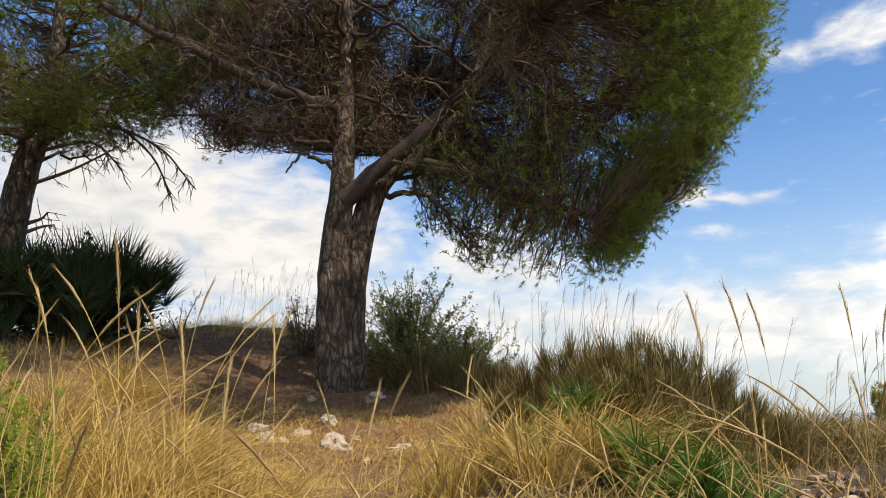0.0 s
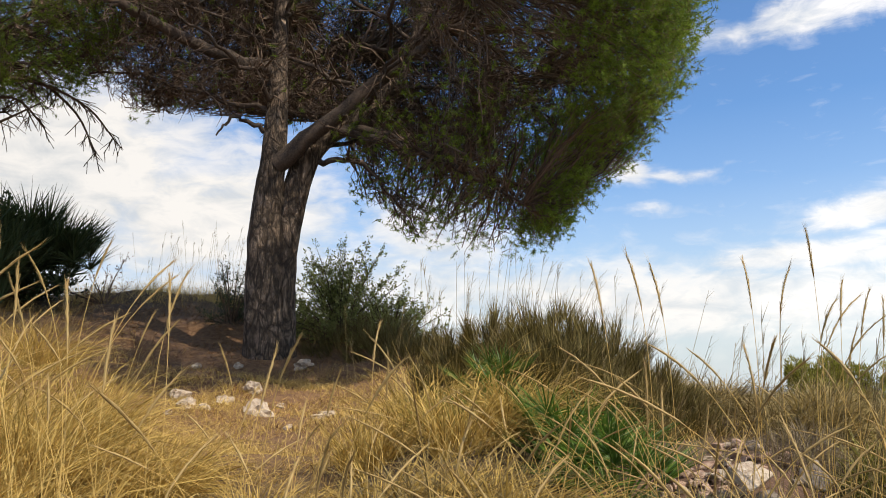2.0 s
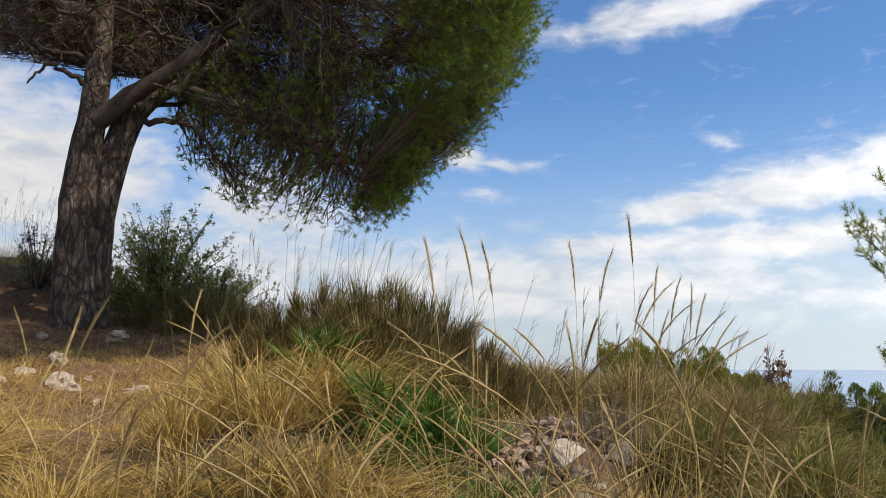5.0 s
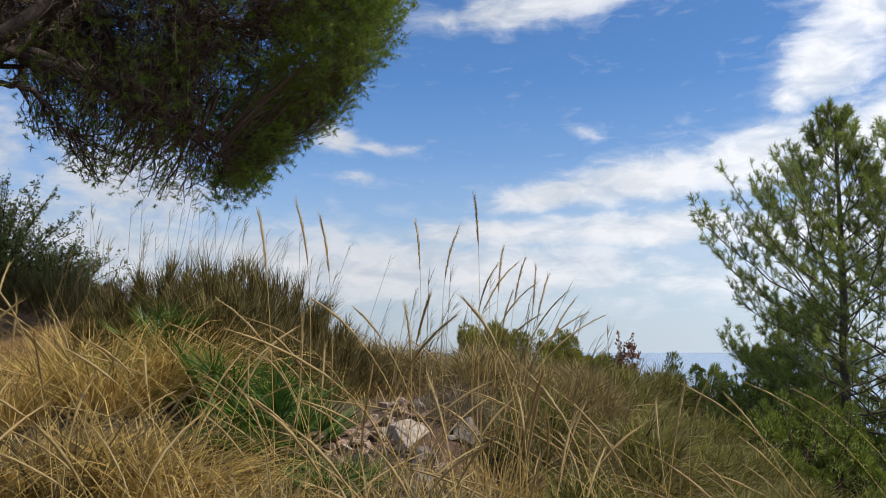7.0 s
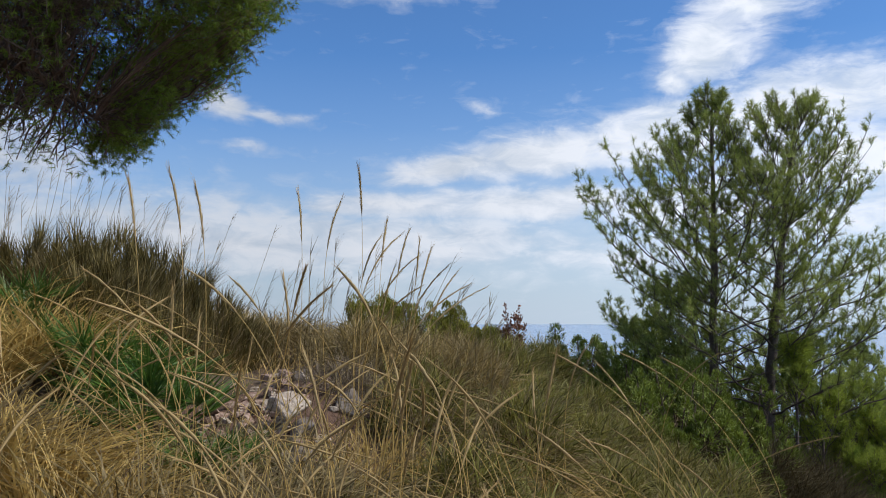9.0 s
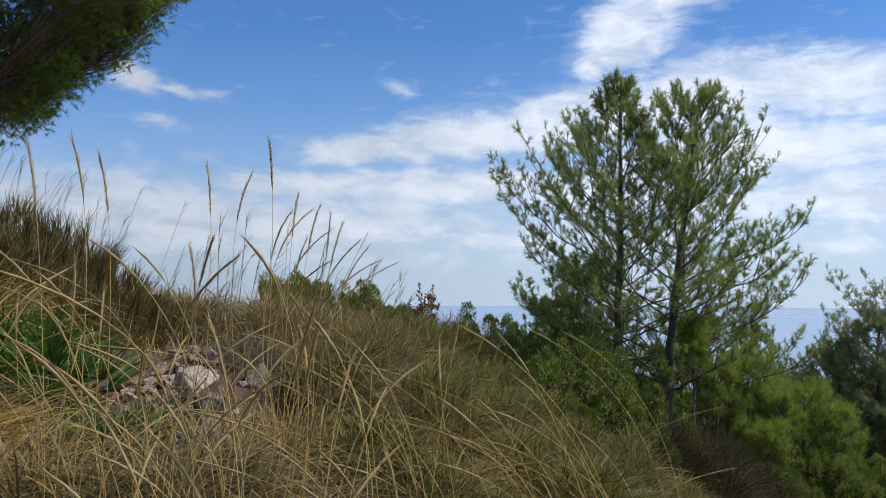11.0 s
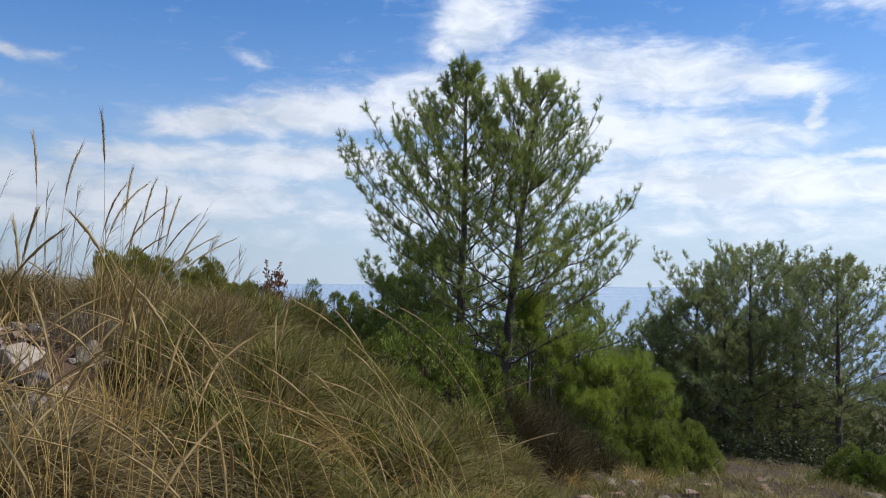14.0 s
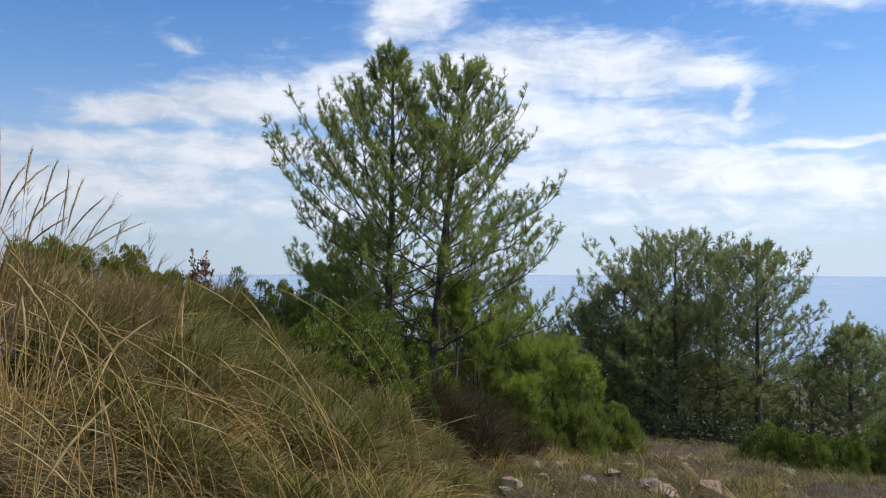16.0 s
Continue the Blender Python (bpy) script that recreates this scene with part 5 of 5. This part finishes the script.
def meadow(name, az, r, count, height, mat, label, width=0.003, droop=0.5, keep=None):
    """Loose dry grass over a stretch of the slope."""
    a = np.radians(rng.uniform(*az, count))
    d = np.sqrt(rng.uniform(r[0] ** 2, r[1] ** 2, count))
    p = np.stack([d * np.sin(a), d * np.cos(a)], 1)
    clump = np.sin(p[:, 0] * 5 + 2 * np.sin(p[:, 1] * 3)) * np.sin(p[:, 1] * 4.1 + p[:, 0]) + rng.normal(0, 0.5, count)
    p = p[clump > -0.25]
    if keep is not None:
        p = p[keep(p)]
    n = len(p)
    base = np.column_stack([p, ground(p[:, 0], p[:, 1]) - 0.01])
    way = unit(np.column_stack([rng.normal(0.12, 0.5, n), rng.normal(-0.05, 0.5, n), np.full(n, 1.0)]))
    geo = blades(base, way, height * rng.uniform(0.4, 1.4, n), width * rng.uniform(0.6, 1.5, n), droop * rng.uniform(0.3, 1.5, n), 2)
    ob = new(name, raw_mesh(name, *geo, mat))
    tagged(ob, label, "grass", kind="stuff")


def off_rubble(p):
    """Grass is thin on the stony break in the bank."""
    return np.hypot((p[:, 0] - 1.55) / 0.38, (p[:, 1] - 3.4) / 0.5) > rng.uniform(0.7, 1.2, len(p))


def off_path(p):
    """Weeds stand in patches beside bare stony soil."""
    patch = np.sin(p[:, 0] * 1.9 + 1.1 * np.sin(p[:, 1] * 1.3)) * np.sin(p[:, 1] * 2.3 + 0.7 * p[:, 0])
    return patch > rng.normal(-0.12, 0.25, len(p))


def off_litter(p):
    """Grass is thin on the worn patch under the old pine."""
    d = np.hypot((p[:, 0] + 1.0) / 1.7, (p[:, 1] - 8.6) / 2.3)
    shade = np.hypot((p[:, 0] + 2.5) / 1.7, (p[:, 1] - 11.2) / 1.7)
    return (d > rng.uniform(0.75, 1.3, len(p))) & (shade > rng.uniform(0.7, 1.1, len(p)))


meadow("dry_grass", (-36, 30), (2.2, 16), 46000, 0.28, M_STRAW, "loose dry straw grass over the bank", keep=lambda p: off_litter(p) & off_rubble(p))
meadow("dry_grass", (28, 90), (2.0, 13), 32000, 0.17, M_OLIVE, "short dry grass beside the path")
meadow("dry_grass", (54, 92), (5.0, 12), 34000, 0.16, M_BROWNGRASS, "brown dry weeds along the path", keep=off_path)
meadow("dry_grass", (52, 92), (4.5, 11), 30000, 0.14, M_OLIVE, "short olive weeds along the path", 0.005, keep=off_path)
meadow("dry_grass", (50, 92), (4.0, 10.5), 2600, 0.22, M_STRAW, "straw wisps along the path", 0.0045, keep=off_path)
meadow("needle_litter", (-24, 12), (4.5, 13), 26000, 0.12, M_LITTER, "brown fallen pine needles", 0.006, 1.3)
meadow("dry_grass", (-18, 6), (4.6, 8.6), 16000, 0.16, M_STRAW, "flattened straw on the worn patch", 0.004, 1.5)
meadow("dry_grass", (-16, 4), (5.2, 9.2), 12000, 0.11, M_STRAW, "short straw tufts on the worn patch")
meadow("dry_grass", (-20, -6), (13.2, 15.5), 5000, 0.34, M_STRAW, "dry grass along the crest")


def seed_stalk(foot, tip, bend, label, head=0.25, thick=0.0016):
    """A tall grass stalk with a narrow feathery seed head."""
    foot, tip = np.asarray(foot, float), np.asarray(tip, float)
    stalk = thing("grass_stalk", foot, label, "grass", "seed stalks")
    rise = tip - foot
    sideways = np.array([bend[0], bend[1], 0.0])
    path = bezier((0, 0, 0), rise * [0.0, 0.0, 0.78] - sideways * 0.3, rise, 14)
    part("stem", tube(path, np.linspace(thick, thick * 0.55, 14), 5), M_STALK, stalk)
    length = np.linalg.norm(rise)
    h = min(head, length * 0.5)
    s0 = 1 - h / length
    n = 16
    s = np.linspace(s0, 1, n)
    q = np.stack([np.interp(s, np.linspace(0, 1, 14), path[:, k]) for k in range(3)], 1)
    bulge = thick * 1.85 * np.sin(np.linspace(0.15, math.pi - 0.05, n)) ** 0.7 * rng.uniform(0.8, 1.2, n)
    core = tube(q, bulge + 0.0005, 6, 0.25)
    k = rng.integers(0, n - 1, 84)
    t = unit(q[k + 1] - q[k])
    spikes = blades(q[k], unit(t + 0.16 * random_dirs(84)), h * rng.uniform(0.10, 0.2, 84), 0.0014, 0.05, 2)
    part("seed_head", join(core, spikes), M_HEAD, stalk, "feathery golden seed head")


# tall stalks: bearing and distance of the foot, bearing, elevation and distance of the tip
STALKS = [
    (19.9, 2.5, 19.5, 7.8, 2.6), (18.9, 2.5, 17.1, 7.3, 2.6), (21.5, 2.55, 20.9, 7.2, 2.65), (26.4, 3.2, 26.5, 7.0, 3.2), (30.2, 3.2, 30.4, 8.7, 3.2), (29.0, 3.2, 29.3, 6.5, 3.2),
    (31.5, 3.3, 32.1, 5.4, 3.4), (32.0, 3.3, 33.5, 4.6, 3.4), (32.5, 3.3, 35.0, 3.5, 3.4), (32.0, 3.3, 34.2, 4.0, 3.4), (33.0, 3.35, 36.6, 1.9, 3.45), (26.2, 2.6, 26.5, 1.4, 2.6),
    (31.0, 3.35, 36.1, 2.4, 3.45), (31.2, 3.35, 37.5, 1.2, 3.5), (30.8, 3.3, 33.0, 4.4, 3.4), (31.0, 3.3, 34.3, 3.1, 3.4), (30.5, 3.3, 31.7, 4.3, 3.4), (30.9, 3.3, 32.6, 2.3, 3.4), (31.3, 3.4, 38.6, 1.0, 3.5),
    (50.5, 4.4, 59.0, -7.7, 4.4), (53.5, 4.2, 59.6, -11.3, 4.4), (49.0, 4.6, 52.6, -3.0, 4.5), (44.0, 3.6, 45.0, -2.6, 3.6),
    (-21.5, 2.2, -22.0, 11.8, 2.2), (-17.5, 2.2, -17.7, 6.3, 2.2), (-12.5, 2.3, -11.6, 6.8, 2.4), (-11.8, 2.3, -10.4, 7.4, 2.4), (-14.6, 2.0, -14.4, 4.0, 2.0), (-25.5, 2.3, -27.0, 9.5, 2.4),
]
for fa, fr, ta, te, tr in STALKS:
    a = radians(ta)
    tip = (tr * math.sin(a), tr * math.cos(a), EYE + tr * math.tan(radians(te)))
    seed_stalk(spot(fa, fr), tip, rng.normal(0, 0.25, 2), "tall golden grass stalk with feathery seed head", 0.3, 0.0012)


def stalk_field(az, r, el, lean, count, head, thick):
    """Stalks at seeded places in a stretch of the bank: tip elevations and sideways lean in degrees."""
    for k in range(count):
        fa, fr = rng.uniform(*az), rng.uniform(*r)
        foot = spot(fa, fr)
        a, tr = radians(fa + rng.uniform(*lean)), fr + rng.uniform(-0.25, 0.25)
        z = max(EYE + tr * math.tan(radians(rng.uniform(*el))), foot[2] + 0.25)
        seed_stalk(foot, (tr * math.sin(a), tr * math.cos(a), z), rng.normal(0, 0.35, 2),
                   "tall golden grass stalk with feathery seed head", head * rng.uniform(0.7, 1.2), thick)


stalk_field((-31, -14), (2.0, 3.2), (0, 10), (-7, 9), 40, 0.24, 0.0015)
stalk_field((-12, 4), (2.0, 3.2), (-5, 4), (-5, 8), 18, 0.24, 0.0015)
stalk_field((4, 24), (2.2, 3.6), (-6, 3), (-9, 6), 46, 0.24, 0.0012)
stalk_field((22, 36), (2.2, 3.4), (-8, 2), (-9, 7), 26, 0.22, 0.0013)
stalk_field((36, 58), (2.2, 3.6), (-13, -3), (-18, -2), 40, 0.2, 0.0013)
stalk_field((24, 42), (1.6, 2.4), (-14, -3), (-10, 6), 36, 0.24, 0.0014)
stalk_field((24, 34), (1.9, 2.7), (-8, 2), (-12, 6), 12, 0.22, 0.0016)
stalk_field((-4, 20), (1.6, 2.2), (-8, 0), (-16, 2), 14, 0.2, 0.0013)


def fine_tuft(at, count, height, lean, label, spread=0.3):
    """A tuft of thin flowering stems, each with a short spike."""
    at = np.asarray(at, float)
    tuft = thing("flowering_grass", at, label, "grass", "flowering grass tufts")
    base = np.column_stack([rng.normal(0, spread, (count, 2)), np.zeros(count)])
    base[:, 2] = ground(base[:, 0] + at[0], base[:, 1] + at[1]) - at[2]
    way = unit(np.column_stack([rng.normal(lean, 0.16, count), rng.normal(0, 0.16, count), np.ones(count)]))
    size = height * rng.uniform(0.6, 1.15, count)
    tip = base + way * size[:, None]
    part("foliage", join(rods(base, tip, 0.0016, 0.0012),
                         blades(np.repeat(tip, 7, 0) - np.repeat(way, 7, 0) * rng.uniform(0, 0.12, (count * 7, 1)), unit(np.repeat(way, 7, 0) + 0.25 * random_dirs(count * 7) + [0.2 + lean, 0, 0]),
                                0.085, 0.0028, 0.08, 2)), M_BROWNGRASS, tuft)


for az, r, n, h, lean in ((-12.5, 13.4, 26, 1.0, 0.1), (-10.6, 13.6, 24, 1.15, 0.05), (-15, 13.6, 10, 0.7, 0.0), (3.5, 6.5, 12, 0.8, 0.1), (6.5, 6.2, 16, 0.95, 0.12), (9.5, 6.0, 18, 0.95, 0.12),
                          (12.5, 5.8, 18, 0.95, 0.2), (15.5, 5.4, 14, 0.85, 0.22), (30.5, 3.5, 22, 0.72, 0.10), (31.8, 3.5, 34, 0.72, 0.18), (33.2, 3.6, 30, 0.62, 0.32), (27.5, 5.6, 14, 0.5, 0.2), (20, 5.2, 16, 0.45, 0.2), (41.5, 9.0, 14, 0.6, 0.2)):
    fine_tuft(spot(az, r), n, h, lean, "tuft of thin dry flowering grass")


def stone(name, at, size, label, mat, group="", turn=0.0, seed=1.0):
    """A weathered boulder: an icosphere broken by noise, flattened below."""
    bm = bmesh.new()
    bmesh.ops.create_icosphere(bm, subdivisions=3, radius=1.0)
    for v in bm.verts:
        n = noise.noise(v.co * 1.1 + Vector((seed * 7.3, seed, 0))) * 0.45 + noise.noise(v.co * 2.9 + Vector((seed, 0, 5))) * 0.22 + noise.noise(v.co * 6 + Vector((0, seed, 0))) * 0.03
        cell = noise.cell(v.co * 1.6 + Vector((seed, seed, 0))) * 0.16
        v.co = v.co * (0.85 + n + cell)
        v.co = Vector((v.co.x * size[0], v.co.y * size[1], v.co.z * size[2]))
    me = bpy.data.meshes.new(name)
    bm.to_mesh(me)
    bm.free()
    me.materials.append(mat)
    ob = new(name, me)
    ob.matrix_world = pose(at[0], at[1], at[2], rng.uniform(-12, 12), rng.uniform(-12, 12), turn)
    tagged(ob, label, "rock", group)
    return ob


def block_stone(name, at, size, label, mat, group="", turn=0.0):
    """An angular broken stone: the hull of a few points in a box, with its edges chipped."""
    bm = bmesh.new()
    for k in range(13):
        p = rng.uniform(-1, 1, 3)
        p /= max(abs(p).max(), 0.2)
        bm.verts.new(p * rng.uniform(0.82, 1.0) * size)
    hull = bmesh.ops.convex_hull(bm, input=bm.verts)
    bmesh.ops.delete(bm, geom=list({g for g in hull["geom_interior"] + hull["geom_unused"] if isinstance(g, bmesh.types.BMVert)}), context="VERTS")
    bmesh.ops.dissolve_limit(bm, angle_limit=0.35, verts=bm.verts, edges=bm.edges)
    bmesh.ops.bevel(bm, geom=bm.edges[:], offset=0.06 * min(size), segments=1, affect="EDGES")
    me = bpy.data.meshes.new(name)
    bm.to_mesh(me)
    bm.free()
    me.materials.append(mat)
    ob = new(name, me)
    ob.matrix_world = pose(at[0], at[1], at[2], rng.uniform(-14, 14), rng.uniform(-14, 14), turn)
    return tagged(ob, label, "rock", group)


PALE = [(-7.4, 7.0, .13, .12), (-12.0, 7.0, .10, .09), (-12.6, 7.9, .13, .09), (-7.9, 7.8, .11, .08), (-3.1, 7.0, .14, .05), (-4.6, 9.3, .16, .08), (-11.7, 9.4, .08, .05), (-9.8, 7.5, .10, .06),
        (-10.9, 6.9, .05, .04), (-6.0, 7.3, .05, .03), (-13.2, 6.8, .05, .04), (-5.3, 6.4, .06, .03), (-9.0, 9.3, .05, .05)]
for k, (az, r, w, h) in enumerate(PALE):
    stone("stone", spot(az, r, h * 0.12), (w, w * 0.8, h), "pale weathered limestone lying on the litter", M_ROCK, "pale stones", k * 47.0, k * 1.7)
block_stone("rock", (1.57, 3.27, 1.08), (0.085, 0.07, 0.055), "angular pale limestone block on the stony bank", M_ROCK, "", 20)
block_stone("rock", (1.60, 3.18, 1.0), (0.07, 0.06, 0.05), "grey limestone block sunk in the stony bank", M_GREYROCK, "", 50)
block_stone("rock", (1.50, 2.95, 0.92), (0.09, 0.07, 0.06), "grey limestone block low on the bank", M_GREYROCK, "", 75)
block_stone("rock", (1.95, 3.45, 1.06), (0.09, 0.08, 0.07), "weathered grey boulder half sunk in grass", M_GREYROCK, "", 60)
for k in range(170):
    az, r = rng.normal(24.0, 2.2), rng.normal(3.75, 0.32)
    w = rng.uniform(0.012, 0.042)
    block_stone("stone", spot(az, r, w * 0.35), (w, w * rng.uniform(0.6, 1), w * rng.uniform(0.4, 0.8)), "broken reddish stone on the bank", (M_REDROCK, M_ROCK, M_REDROCK, M_REDROCK)[k % 4], "rubble stones", rng.uniform(0, 360))
for k in range(80):
    az, r = rng.uniform(58, 78), rng.uniform(5.4, 9.6)
    w = rng.uniform(0.025, 0.10)
    block_stone("stone", spot(az, r, w * 0.2), (w, w * 0.8, w * 0.5), "reddish stone on the rough path", (M_REDROCK, M_REDROCK, M_GREYROCK)[k % 3], "path stones", rng.uniform(0, 360))
for az, r, w in ((70.4, 6.6, 0.15), (66.2, 7.6, 0.11), (51.5, 6.0, 0.13), (64.0, 7.4, 0.10)):
    stone("rock", spot(az, r, w * 0.1), (w, w * 0.7, w * 0.5), "large dark stone lying on the path", M_REDROCK, "path rocks", az * 9, az)


def house(at, size, turn):
    """A small whitewashed house on the coast, far below."""
    home = thing("house", at, "pale flat-roofed house far below by the sea", "house", "coastal houses")
    home.rotation_euler[2] = turn
    w, d, h = size

    def block(x0, x1, y0, y1, z0, z1):
        v = np.array([(x, y, z) for x in (x0, x1) for y in (y0, y1) for z in (z0, z1)])
        return v, np.array([[0, 1, 3, 2], [4, 6, 7, 5], [0, 4, 5, 1], [2, 3, 7, 6], [0, 2, 6, 4], [1, 5, 7, 3]])
    part("wall", block(-w / 2, w / 2, -d / 2, d / 2, -1, h), M_WHITEWALL, home)
    part("roof", block(-w / 2 - .3, w / 2 + .3, -d / 2 - .3, d / 2 + .3, h, h + 0.5), M_REDROCK, home, "terracotta roof slab")
    for i in (-0.25, 0.25):
        part("window", block(i * w - .8, i * w + .8, -d / 2 - .06, -d / 2 + .06, h * 0.35, h * 0.35 + 2), M_TWIG, home, "dark window")


for k in range(26):
    az, r = rng.uniform(76.5, 84.5), rng.uniform(500, 620)
    a = radians(az)
    house((r * math.sin(a), r * math.cos(a), max(float(ground(r * math.sin(a), r * math.cos(a))), SEA_Z)),
          (rng.uniform(4, 8), rng.uniform(4, 6), rng.uniform(3, 5)), rng.uniform(0, 3))
